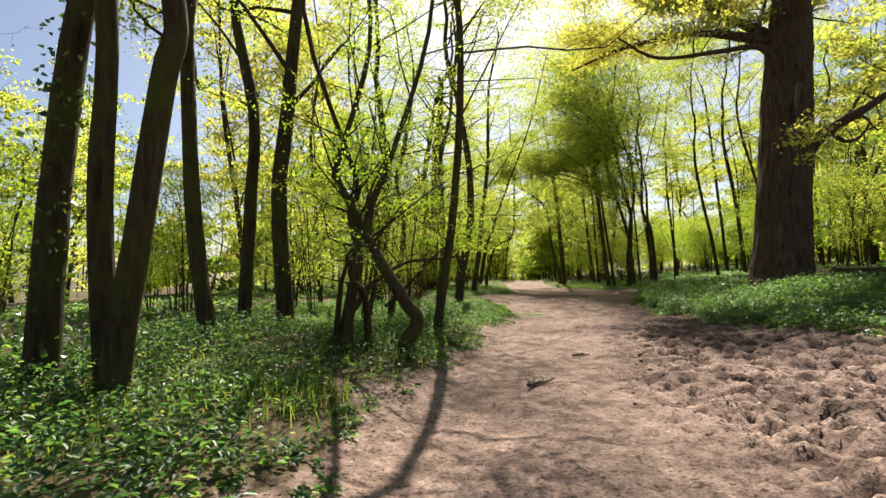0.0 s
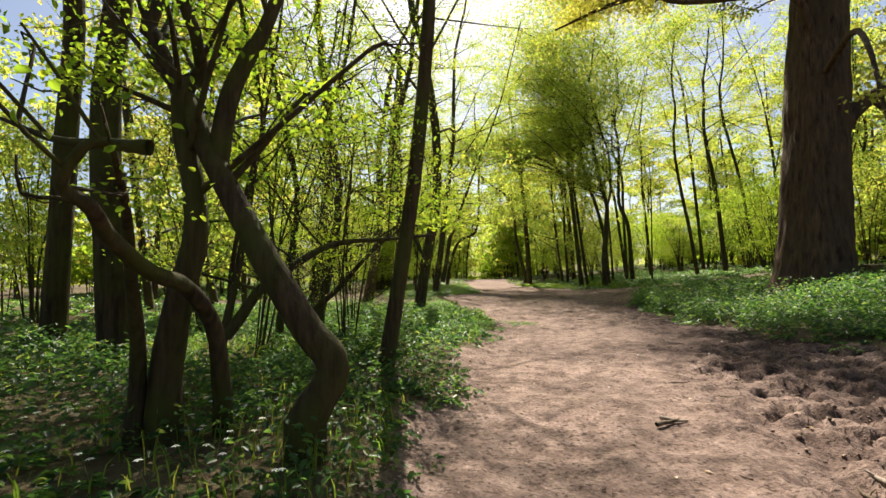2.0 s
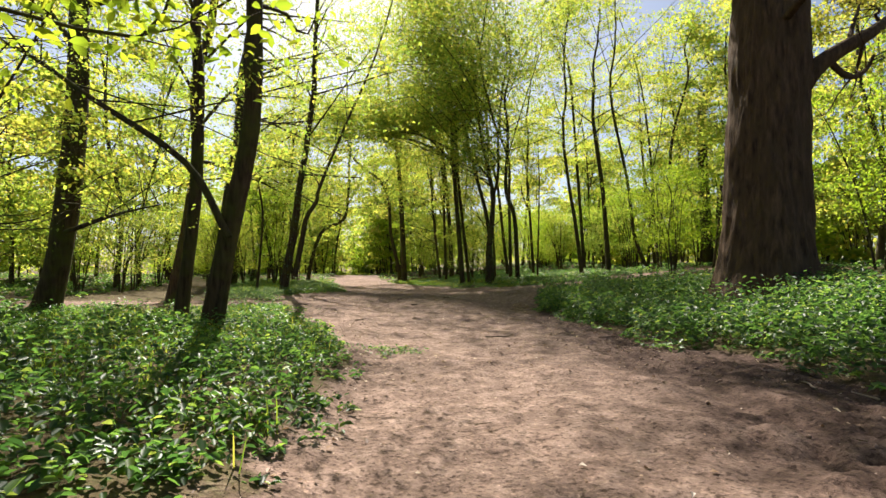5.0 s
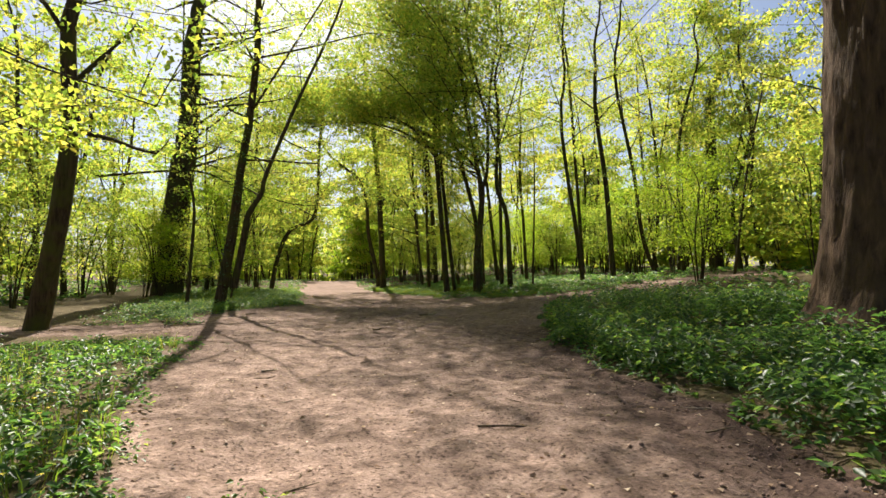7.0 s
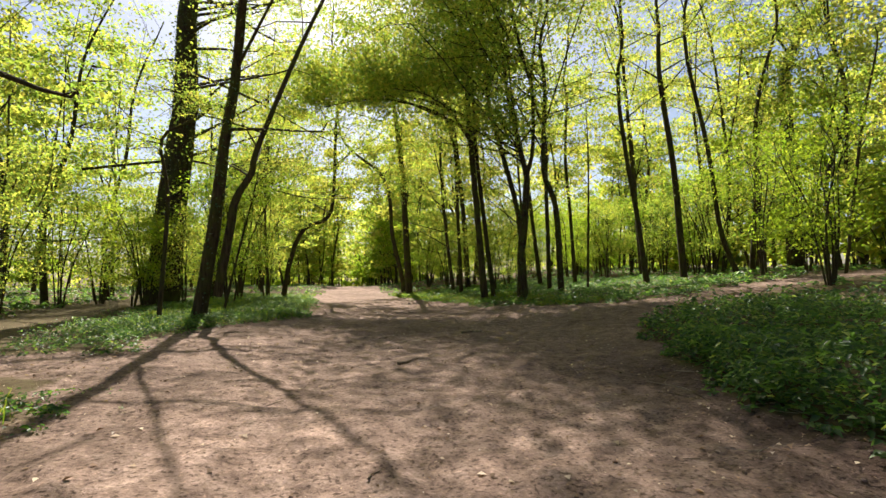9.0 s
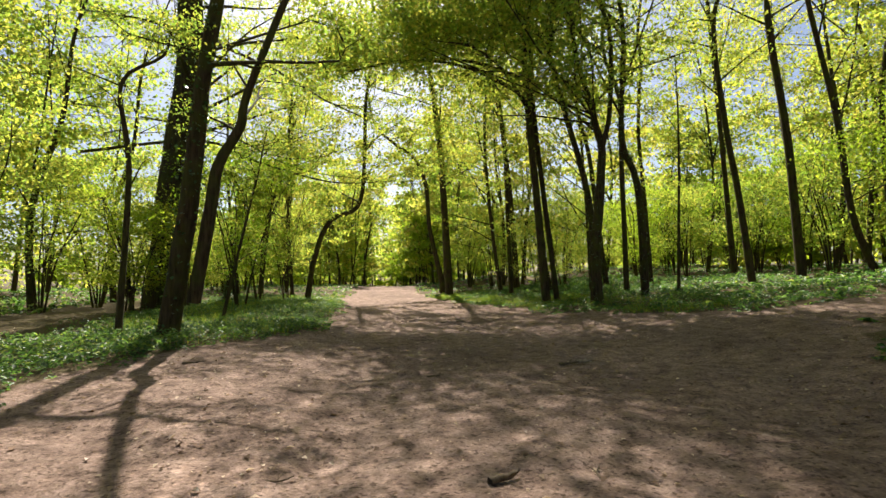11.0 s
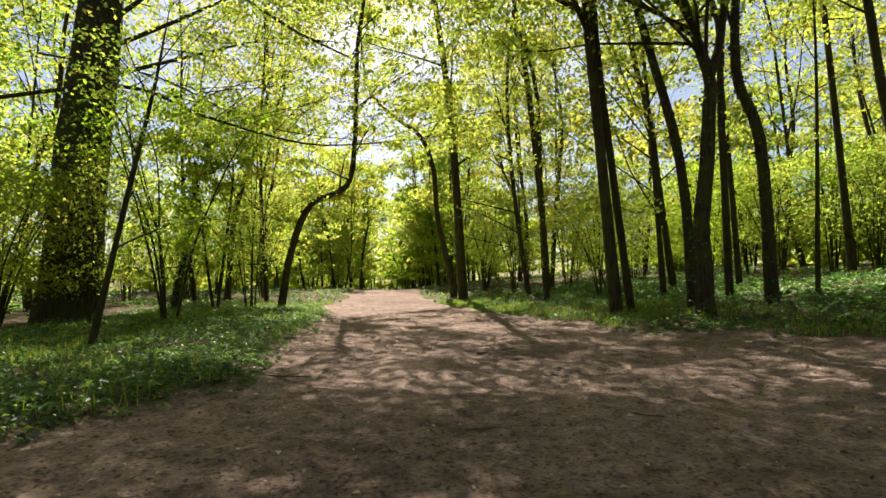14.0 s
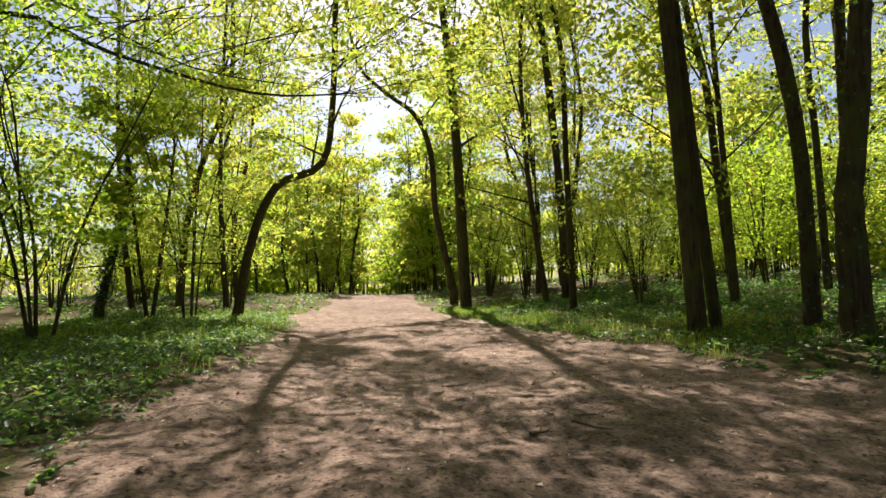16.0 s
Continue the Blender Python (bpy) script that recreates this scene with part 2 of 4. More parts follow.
def damp_shade(x, y):
    """Darker soil: painted shade in hollows, damp plus painted shade along the east edge."""
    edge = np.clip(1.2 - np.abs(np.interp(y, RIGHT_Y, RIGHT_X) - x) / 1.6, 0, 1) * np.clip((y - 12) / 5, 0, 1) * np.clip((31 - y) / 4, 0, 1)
    # last term: a wet patch with the oak's shade painted into it
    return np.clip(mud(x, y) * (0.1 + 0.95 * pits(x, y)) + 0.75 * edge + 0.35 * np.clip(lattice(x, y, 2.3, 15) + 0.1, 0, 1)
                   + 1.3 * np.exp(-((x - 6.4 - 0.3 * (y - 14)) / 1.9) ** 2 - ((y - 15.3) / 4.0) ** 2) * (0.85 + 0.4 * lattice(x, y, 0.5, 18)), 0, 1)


def ground():
    ys = np.concatenate([[-400, -200, -100, -50, -25, -14, -8], np.arange(-4, 2, 0.3), np.arange(2, 15, 0.06), np.arange(16, 26, 0.08), np.arange(26, 56, 0.13), np.arange(56, 80, 0.4), np.geomspace(80, 900, 30)])
    fine = np.concatenate([np.arange(-4.6, -1, 0.09), np.arange(-1, 5.6, 0.055)])
    grow = np.geomspace(0.1, 300, 60)
    ds = np.concatenate([-4.6 - grow[::-1], fine, 5.6 + grow])
    d, y = np.meshgrid(ds, ys)
    x = d + centre(y)
    z = ground_z(x, y)
    nx, ny = len(ds), len(ys)
    me = bpy.data.meshes.new("ground")
    idx = np.arange(nx * ny).reshape(ny, nx)
    faces = np.stack([idx[:-1, :-1], idx[:-1, 1:], idx[1:, 1:], idx[1:, :-1]], -1).reshape(-1, 4)
    mesh_arrays(me, np.stack([x, y, z], -1).reshape(-1, 3), faces)
    # the "mud" attribute holds damp together with the painted shade
    for name, values in (("soil", bare(x, y)), ("mud", damp_shade(x, y))):
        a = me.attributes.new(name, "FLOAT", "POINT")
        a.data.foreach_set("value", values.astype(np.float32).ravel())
    me.polygons.foreach_set("use_smooth", np.ones(len(faces), bool))
    me.materials.append(SOIL)
    return tagged(new("ground", me), "trodden brown soil path and leaf-littered woodland floor", "ground", kind="structure")


def mesh_arrays(me, verts, faces):
    """Fill a mesh from arrays of corners and equal-sided faces."""
    faces = np.asarray(faces)
    k = faces.shape[1]
    me.vertices.add(len(verts))
    me.vertices.foreach_set("co", np.asarray(verts, np.float32).ravel())
    me.loops.add(faces.size)
    me.loops.foreach_set("vertex_index", faces.astype(np.int32).ravel())
    me.polygons.add(len(faces))
    me.polygons.foreach_set("loop_start", np.arange(0, faces.size, k, dtype=np.int32))
    me.polygons.foreach_set("loop_total", np.full(len(faces), k, np.int32))
    me.update(calc_edges=True)
    me.validate()


ground()

# ---- plants ----
def part(name, me, parent=None, label=""):
    ob = new(name, me)
    ob.parent = parent
    return tagged(ob, label)


def smooth_line(points, steps):
    """A curve through control points (Catmull-Rom), with steps pieces a span."""
    p = np.asarray(points, float)
    p = np.vstack([2 * p[0] - p[1], p, 2 * p[-1] - p[-2]])
    out = []
    for i in range(1, len(p) - 2):
        for s in np.arange(steps) / steps:
            a, b, c, d = p[i - 1:i + 3]
            out.append(0.5 * (2 * b + (c - a) * s + (2 * a - 5 * b + 4 * c - d) * s * s + (3 * b - a - 3 * c + d) * s ** 3))
    return np.array(out + [p[-2]])


class Tubes:
    """Gathers tapered tubes into one mesh."""

    def __init__(self):
        self.v, self.f, self.n = [], [], 0

    def add(self, line, radii, sides, rng=None, lump=0.0):
        line, radii = np.asarray(line, float), np.asarray(radii, float)
        way = np.gradient(line, axis=0)
        way /= np.linalg.norm(way, axis=1, keepdims=True) + 1e-9
        side = np.cross(way, np.where(np.abs(way[:, 2:]) > 0.9, [[1.0, 0, 0]], [[0, 0, 1.0]]))
        side /= np.linalg.norm(side, axis=1, keepdims=True) + 1e-9
        for k in range(1, len(side)):
            s = side[k - 1] - way[k] * (side[k - 1] @ way[k])
            side[k] = s / (np.linalg.norm(s) + 1e-9)
        up = np.cross(side, way)
        a = np.linspace(0, 2 * np.pi, sides, endpoint=False)
        r = radii[:, None] * np.ones(sides)
        if rng is not None and lump:
            r = r * (1 + lump * (rng.random(sides)[None] - 0.5) * 2 * 0.6 + lump * (rng.random(r.shape) - 0.5))
        ring = line[:, None] + r[..., None] * (np.cos(a)[None, :, None] * side[:, None] + np.sin(a)[None, :, None] * up[:, None])
        m = len(line)
        idx = np.arange(m * sides).reshape(m, sides) + self.n
        nxt = np.roll(idx, -1, axis=1)
        self.f.append(np.stack([idx[:-1], nxt[:-1], nxt[1:], idx[1:]], -1).reshape(-1, 4))
        self.v.append(ring.reshape(-1, 3))
        self.n += m * sides

    def mesh(self, name, mat):
        me = bpy.data.meshes.new(name)
        mesh_arrays(me, np.concatenate(self.v), np.concatenate(self.f))
        me.polygons.foreach_set("use_smooth", np.ones(len(me.polygons), bool))
        me.materials.append(mat)
        return me


def leaves_mesh(name, places, sizes, mat, rng, flat=0.5, narrow=0.62, ways=None, fold=0.25, broad=False):
    """Many small folded leaves, one at each place; flat: how level they lie."""
    n = len(places)
    nor = rng.normal(size=(n, 3))
    nor /= np.linalg.norm(nor, axis=1, keepdims=True) + 1e-9
    nor = nor * (1 - flat) + np.array([0, 0, flat])
    nor /= np.linalg.norm(nor, axis=1, keepdims=True) + 1e-9
    w = rng.normal(size=(n, 3)) if ways is None else np.asarray(ways, float)
    w = w - nor * (w * nor).sum(1, keepdims=True)
    w /= np.linalg.norm(w, axis=1, keepdims=True) + 1e-9
    s = np.cross(nor, w)
    L = np.asarray(sizes, float)[:, None]
    base, tip = places - w * L * 0.5, places + w * L * 0.5 - nor * L * 0.12
    lift = nor * L * fold * 0.5
    lt, rt = places - w * L * 0.06 + s * L * narrow * 0.5 + lift, places - w * L * 0.06 - s * L * narrow * 0.5 + lift
    if broad:
        q = s * L * narrow * 0.5
        ins = [base, places - w * L * 0.22 - q * 0.85 + lift, places + w * L * 0.16 - q * 0.8 + lift * 0.8, tip, places + w * L * 0.16 + q * 0.8 + lift * 0.8, places - w * L * 0.22 + q * 0.85 + lift]
        me = bpy.data.meshes.new(name)
        k = np.arange(n)[:, None] * 6
        mesh_arrays(me, np.stack(ins, 1).reshape(-1, 3), np.concatenate([k + [[0, 1, 2, 3]], k + [[0, 3, 4, 5]]], 1).reshape(-1, 4))
        me.materials.append(mat)
        return me
    v = np.stack([base, rt, tip, lt], 1).reshape(-1, 3)
    k = np.arange(n)[:, None] * 4
    f = np.concatenate([k + [[0, 1, 2]], k + [[0, 2, 3]]], 1).reshape(-1, 3)
    me = bpy.data.meshes.new(name)
    mesh_arrays(me, v, f)
    me.materials.append(mat)
    return me


def crown(rng, line, radii, tubes, first, branches, reach, twigs, nleaf, spread, rise=(5, 40), droop=0.0, fine=True, sway=None, twigged=True):
    """Limbs and twigs along a stem, added to tubes; gives the places of the leaves."""
    h = np.linspace(0, 1, len(line))
    spots = []
    for b in range(branches):
        f = first + (1 - first) * (b + rng.random()) / branches * 0.98
        p = np.array([np.interp(f, h, line[:, k]) for k in range(3)])
        r = min(np.interp(f, h, radii) * 0.4, 0.1)
        az, el = rng.random() * 2 * np.pi, radians(rng.uniform(*rise))
        if sway is not None and rng.random() < 0.6:
            az = radians(sway) + rng.normal() * 0.5
        g0 = (f - first) / (1.001 - first)
        L = reach * (0.5 + 0.75 * np.sin(np.pi * min(1.0, 0.12 + 0.8 * g0)) ** 0.8) * rng.uniform(0.55, 1.2)
        d = np.array([np.cos(az) * np.cos(el), np.sin(az) * np.cos(el), np.sin(el)])
        bend = rng.normal(size=3) * 0.24 * L
        c = [p, p + d * L * 0.35 + bend * 0.4, p + d * L * 0.7 + bend * (0.9) , p + d * L + np.array([0, 0, -droop * L]) + bend * 0.5]
        bl = smooth_line(c, 2 if fine else 1)
        tubes.add(bl, np.linspace(max(r, 0.012), 0.006, len(bl)), 5 if fine else 3)
        for k in range(twigs):
            g = 0.25 + 0.75 * (k + rng.random()) / twigs
            q = np.array([np.interp(g, np.linspace(0, 1, len(bl)), bl[:, a]) for a in range(3)])
            ta = az + rng.uniform(-1.5, 1.5)
            td = np.array([np.cos(ta), np.sin(ta), rng.uniform(-0.15, 0.5)])
            tl = L * rng.uniform(0.2, 0.5)
            e = q + td * tl
            mid = (q + e) / 2 + rng.normal(size=3) * tl * 0.1
            if twigged:
                tubes.add([q, mid, e], [max(r * 0.3, 0.006), 0.005, 0.003], 3)
            spots += [(q, mid), (mid, e), (mid, e)]
    if not spots or nleaf == 0:
        return np.zeros((0, 3))
    a = np.array([s[0] for s in spots])
    b = np.array([s[1] for s in spots])
    pick = rng.integers(0, len(a), max(1, nleaf // 34 + 1))
    u = rng.random(len(pick))[:, None]
    hub = a[pick] * (1 - u) + b[pick] * u
    pts = np.repeat(hub, 34, axis=0)[:nleaf]
    return pts + rng.normal(size=pts.shape) * np.array([spread, spread, spread * 0.3])


def extend(points, height, rng):
    """Carry a stem on from its last point to a given height, leaning a little less."""
    p = [np.asarray(q, float) for q in points]
    top = p[0][2] + height
    while p[-1][2] < top - 0.5:
        d = p[-1] - p[-2]
        d = d / np.linalg.norm(d)
        d = d * 0.6 + np.array([0, 0, 0.5]) + rng.normal(size=3) * [0.2, 0.2, 0]
        p.append(p[-1] + d / d[2] * min(2.5, top - p[-1][2]))
    return p


def tree(name, points, radius, height, label, seed, leaf=LEAF_BEECH, size=0.085, first=0.3, branches=14, reach=3.0, twigs=6, nleaf=4500,
         spread=0.28, ivy=0, flare=1.2, bark=None, sides=10, rise=(10, 62), stems=(), group="", leaf_flat=0.42, fine=True, sway=None, twigged=True, lump=0.12, category="tree"):
    """A tree: a bent tapered trunk with limbs, and a crown of leaves."""
    rng = np.random.default_rng(seed)
    root = new(name)
    base = np.asarray(points[0], float)
    root.location = base
    tagged(root, label, category, group)
    tubes, spots = Tubes(), []
    for s, (pts, r0, hh) in enumerate([(points, radius, height), *stems]):
        line = smooth_line(extend(pts, hh, rng) if hh else pts, 4) - base
        if s == 0:
            sink = 0.2 + max(0.05, base[2] - float(level(base[0], base[1])))
            line = np.vstack([line[0] - [0, 0, sink], line])
        t = np.linspace(0, 1, len(line))
        if hh >= 15:
            wave = np.cumsum(rng.normal(size=(len(line), 3)), 0) * np.array([0.05, 0.05, 0])
            line = line + wave * np.clip((line[:, 2] + base[2] - pts[-1][2]) / 3, 0, 1)[:, None]
        rad = r0 * (1 - 0.8 * t ** 1.1)
        if s == 0:
            rad[:4] *= np.linspace(flare, 1.0, 4)
        tubes.add(line, rad, sides, rng, lump)
        share = 1.0 if s == 0 else 0.6
        spots.append(crown(rng, line, rad, tubes, first, int(branches * share), reach, twigs, int(nleaf * share), spread, rise, 0.0, fine, sway, twigged))
        if s == 0:
            main, mrad = line, rad
    part("trunk", tubes.mesh("trunk", bark or BARK), root)
    pts = np.concatenate(spots)
    if len(pts):
        part("crown", leaves_mesh("crown", pts, size * rng.uniform(0.6, 1.25, len(pts)), leaf, rng, leaf_flat, broad=size < 0.08), root, "fresh green leaves")
    if ivy:
        t = rng.random(ivy) ** 0.8 * 0.62
        h = np.linspace(0, 1, len(main))
        c = np.stack([np.interp(t, h, main[:, k]) for k in range(3)], 1)
        a = rng.random(ivy) * 2 * np.pi
        rr = np.interp(t, h, mrad) + rng.random(ivy) ** 2 * 0.22 + 0.01
        c += np.stack([np.cos(a) * rr, np.sin(a) * rr, rng.normal(size=ivy) * 0.05], 1)
        part("ivy", leaves_mesh("ivy", c, rng.uniform(0.05, 0.11, ivy), LEAF_IVY, rng, 0.2, 0.9), root, "dark green ivy on the bark")
    return root


# ---- the trees that stand along the walk ----
tree("leaning_tree", [(-5.23, 6.44, 0.33), (-4.98, 6.3, 2.8), (-4.55, 6.17, 5.35)], 0.215, 18, "dark leaning tree trunk among ivy and herbs", 21, ivy=700, first=0.35, size=0.085, nleaf=5200, reach=3.4)
tree("twin_stemmed_tree", [(-3.88, 5.74, 0.31), (-3.54, 5.65, 2.01), (-3.17, 5.54, 3.94), (-3.02, 5.49, 4.91)], 0.173, 18, "dark twin-stemmed tree beside the path", 22, first=0.35, size=0.085, nleaf=5200, reach=3.4, stems=[([(-4.14, 6.08, 0.32), (-4.16, 5.95, 2.72), (-4.02, 5.82, 5.13)], 0.1444, 19)])
tree("slender_tree", [(-5.14, 10.82, 0.33), (-5.41, 10.7, 2.9), (-5.47, 10.51, 6.23), (-5.37, 10.43, 7.83)], 0.188, 18, "slender dark-barked tree with fresh spring leaves", 23, size=0.085, nleaf=5200, reach=3.4)
tree("slender_tree", [(-5.42, 13.35, 0.34), (-5.13, 13.15, 3.9), (-5, 13.03, 6.18), (-5.45, 12.86, 9.24)], 0.188, 18, "slender dark-barked tree with fresh spring leaves", 24, size=0.13, nleaf=5200, reach=3.4)
tree("slender_tree", [(-4, 12.52, 0.33), (-4.1, 12.34, 3.75), (-3.83, 12.22, 5.88), (-3.5, 12.07, 8.72)], 0.218, 18, "slender dark-barked tree with fresh spring leaves", 25, size=0.085, nleaf=5200, reach=3.4)
tree("hazel", [(-0.69, 8.85, 0.50), (-0.48, 8.80, 0.89), (-0.66, 8.80, 1.17), (-0.93, 8.85, 1.61), (-1.16, 8.95, 2.00), (-1.45, 9.05, 2.54), (-1.67, 9.15, 2.98), (-1.96, 9.25, 3.54), (-1.96, 9.30, 3.90)], 0.132, 9.5, "thick twisted hazel stem leaning over the path edge", 27, leaf=LEAF_HAZEL, size=0.06, first=0.42, branches=15, reach=1.7, twigs=6, nleaf=2600, spread=0.22, sides=14, flare=1.25, lump=0.05,
     stems=[([(-1.39, 9.05, 2.46), (-1.32, 9.10, 2.99), (-1.17, 9.10, 3.34), (-0.96, 9.15, 3.84)], 0.085, 7)])
tree("hazel", [(-1.82, 9.14, 0.58), (-1.76, 9.10, 1.02), (-1.68, 9.10, 1.45), (-1.58, 9.10, 1.84), (-1.58, 9.10, 2.24), (-1.67, 9.10, 2.69), (-1.69, 9.10, 3.06), (-1.58, 9.10, 3.52)], 0.125, 8, "old hazel stem with rough dark bark", 26, leaf=LEAF_HAZEL, size=0.06, first=0.45, branches=12, reach=1.5, twigs=6, nleaf=1300, spread=0.2, sides=10, lump=0.12)
tree("hazel_snag", [(-1.43, 9.30, 0.61), (-1.43, 9.10, 1.18), (-1.47, 8.70, 1.50), (-1.51, 8.30, 1.60), (-1.47, 7.80, 1.77), (-1.40, 7.50, 1.90), (-1.44, 7.36, 1.98), (-1.31, 7.30, 2.13), (-1.21, 7.30, 2.16)], 0.07, 0, "bare snaking hazel limb with a hooked dead end", 96, leaf=LEAF_HAZEL, first=0.6, branches=4, reach=0.5, twigs=2, nleaf=90, size=0.05, sides=10, lump=0.12,
     stems=[([(-1.05, 7.31, 2.13), (-1.22, 7.33, 2.15), (-1.49, 7.40, 2.19), (-1.88, 7.60, 2.35)], 0.035, 0), ([(-2.02, 9.05, 0.15), (-1.94, 9.00, 0.95), (-1.79, 8.60, 1.55), (-1.56, 8.10, 1.94), (-1.23, 7.35, 2.17)], 0.07, 0)])
tree("slender_tree", [(-0.22, 12.08, 0.2), (0.23, 11.94, 2.88), (0.5, 11.79, 5.62), (0.51, 11.64, 8.37)], 0.115, 18, "slender dark-barked tree with fresh spring leaves", 28, size=0.085, nleaf=7500, reach=4.6, sway=10, first=0.36, branches=18, spread=0.4)
tree("slender_tree", [(-3.62, 26.07, 0.18), (-3.2, 25.83, 2.03), (-2.91, 25.6, 5.18), (-2.88, 25.46, 7.92)], 0.287, 18, "slender dark-barked tree with fresh spring leaves", 29, size=0.13, nleaf=5200, reach=4, stems=[([(-3, 25.39, 2.25), (-1.94, 25, 2.65), (-0.88, 24.61, 2.91)], 0.057, 0)])
tree("slender_tree", [(-0.28, 23.58, 0.21), (-0, 23.36, 2.94), (0.05, 23.23, 5.4), (0, 23.17, 7.25)], 0.141, 18, "slender dark-barked tree with fresh spring leaves", 30, size=0.085, nleaf=5200, reach=3.4)
tree("slender_tree", [(0.57, 21.13, 0.23), (0.88, 20.93, 2.14), (1.21, 20.74, 3.94), (1.23, 20.64, 6.14)], 0.19, 18, "slender dark-barked tree with fresh spring leaves", 31, size=0.085, nleaf=7500, reach=4.8, sway=0, first=0.36, branches=18, spread=0.4, stems=[([(0.87, 20.73, 1.93), (0.17, 20.93, 3.2), (-1.32, 21.41, 4.28), (-2.9, 21.93, 5.35), (-4.74, 22.56, 5.84)], 0.06935, 0)])
tree("slender_tree", [(-1.74, 31.94, 0.18), (-1.17, 31.55, 3.46), (-0.97, 31.37, 5.49), (-1.05, 31.25, 8.2)], 0.271, 18, "slender dark-barked tree with fresh spring leaves", 32, size=0.13, nleaf=5200, reach=4)
tree("forked_tree", [(2.25, 37.79, 0.17), (2.66, 37.53, 2.76), (2.87, 37.37, 4.42), (2.99, 37.26, 5.67)], 0.206, 19, "dark forked tree with moss on its bark", 33, first=0.35, ivy=500, size=0.085, nleaf=5200, reach=3.4, stems=[([(2.82, 37.61, 1.01), (3.19, 37.38, 3.17), (3.34, 37.29, 4), (3.8, 37.12, 4.82), (3.99, 37.02, 5.65), (5.2, 36.8, 8.8), (6.8, 36.9, 12.8), (8.4, 37, 18.5)], 0.1425, 0)])
tree("ivy_clad_tree", [(-1.59, 51.88, 0.18), (-1.02, 51.35, 6.17), (-0.56, 51.02, 9.61), (-0.33, 50.74, 13.05)], 0.85, 22, "broad tree trunk wrapped in dark ivy", 34, ivy=2600, sides=14, size=0.16, nleaf=5600, reach=6.2, first=0.24, sway=0, branches=26, spread=1.25, rise=(0, 45), stems=[([(-6.06, 53.58, 7.91), (-0.23, 51.99, 8.38), (2.55, 51.33, 7.3), (6.03, 50.49, 6.25), (8.8, 49.75, 6.22)], 0.07564, 0), ([(-3.01, 52.64, 9.59), (1.02, 51.64, 8.68), (4.5, 50.85, 6.92), (8.67, 49.79, 6.21)], 0.0403, 0)])
tree("sapling", [(2.44, 43.23, 0.18), (3.08, 42.91, 2.95), (3.57, 42.65, 4.96), (3.79, 42.53, 6.11)], 0.0684, 6, "thin young sapling with sparse bright leaves", 35, first=0.25, branches=9, reach=1.3, twigs=4, nleaf=1100, spread=0.2, sides=6)
tree("sapling", [(1, 38.71, 0.18), (1.25, 38.41, 4.05), (1.06, 38.35, 6), (2, 38.07, 6.63)], 0.0741, 7, "thin young sapling with sparse bright leaves", 36, first=0.25, branches=9, reach=1.3, twigs=4, nleaf=1100, spread=0.2, sides=6)
tree("slender_tree", [(15.58, 46.48, 0.17), (15.06, 46.27, 5.6), (14.65, 46.08, 9.92), (14.55, 45.97, 12.08)], 0.18, 21, "slender dark-barked tree with fresh spring leaves", 37, size=0.18, nleaf=11000, reach=3.2, first=0.4, sway=150, branches=26, spread=0.7, rise=(5, 50), stems=[([(14.7, 46.1, 9.6), (12.2, 46.6, 10.9), (9.4, 47.2, 11.3), (6.8, 48.4, 11.0)], 0.1, 0), ([(14.6, 46.1, 10.4), (12.5, 47.6, 11.7), (10.0, 49.0, 12.1), (7.0, 50.2, 11.8)], 0.09, 0),
     ([(14.8, 46.2, 9.0), (13.2, 45.2, 10.3), (11.6, 44.6, 10.9), (9.8, 44.4, 10.9)], 0.09, 0), ([(16.18, 46.6, 0.23), (15.62, 46.47, 4.56), (15.09, 46.31, 8.94), (14.89, 46.15, 12.22)], 0.13578, 18)])
tree("forked_tree", [(17.56, 45.48, 0.38), (17.16, 45.28, 4.82), (16.14, 45.28, 8.61), (15.43, 45.27, 11.35)], 0.156, 21, "dark forked tree with moss on its bark", 38, ivy=500, size=0.18, nleaf=15000, reach=8.4, first=0.4, sway=185, branches=26, spread=1.25, rise=(5, 50))
tree("forked_tree", [(16.61, 43.97, 0.51), (16.61, 43.97, 1.87), (16.62, 43.96, 2.86), (16.75, 43.83, 4.26), (16.83, 43.75, 5.68), (16.88, 43.70, 6.67), (16.72, 43.86, 7.76), (16.65, 43.93, 8.38)], 0.235, 18, "dark forked tree with moss on its bark", 39, ivy=300, size=0.18, nleaf=10000, reach=6.6, first=0.5, sway=190, branches=26, spread=1.0, rise=(5, 50), stems=[([(16.81, 43.70, 6.08), (16.87, 43.64, 6.79), (16.99, 43.51, 7.39), (17.09, 43.40, 8.13)], 0.13, 17)])
tree("forked_tree", [(18.99, 44.05, 0.54), (18.66, 43.86, 5.19), (17.98, 43.89, 7.18), (18.03, 43.62, 11.14)], 0.172, 18, "dark forked tree with moss on its bark", 40, ivy=500, size=0.18, nleaf=15000, reach=8.4, first=0.4, sway=195, branches=26, spread=1.25, rise=(5, 50))
tree("slender_tree", [(19.42, 45.99, 0.57), (19.18, 45.7, 6.74), (19.08, 45.53, 9.62)], 0.123, 21, "slender dark-barked tree with fresh spring leaves", 41, size=0.18, nleaf=12000, reach=6.6, first=0.4, sway=190, branches=26, spread=1.25, rise=(5, 50))
tree("sapling", [(20.66, 44.07, 0.7), (20.65, 43.68, 7.28), (20.48, 43.48, 10.93)], 0.0694, 10, "thin young sapling with sparse bright leaves", 42, first=0.25, branches=9, reach=1.3, twigs=4, nleaf=1100, spread=0.2, sides=6)
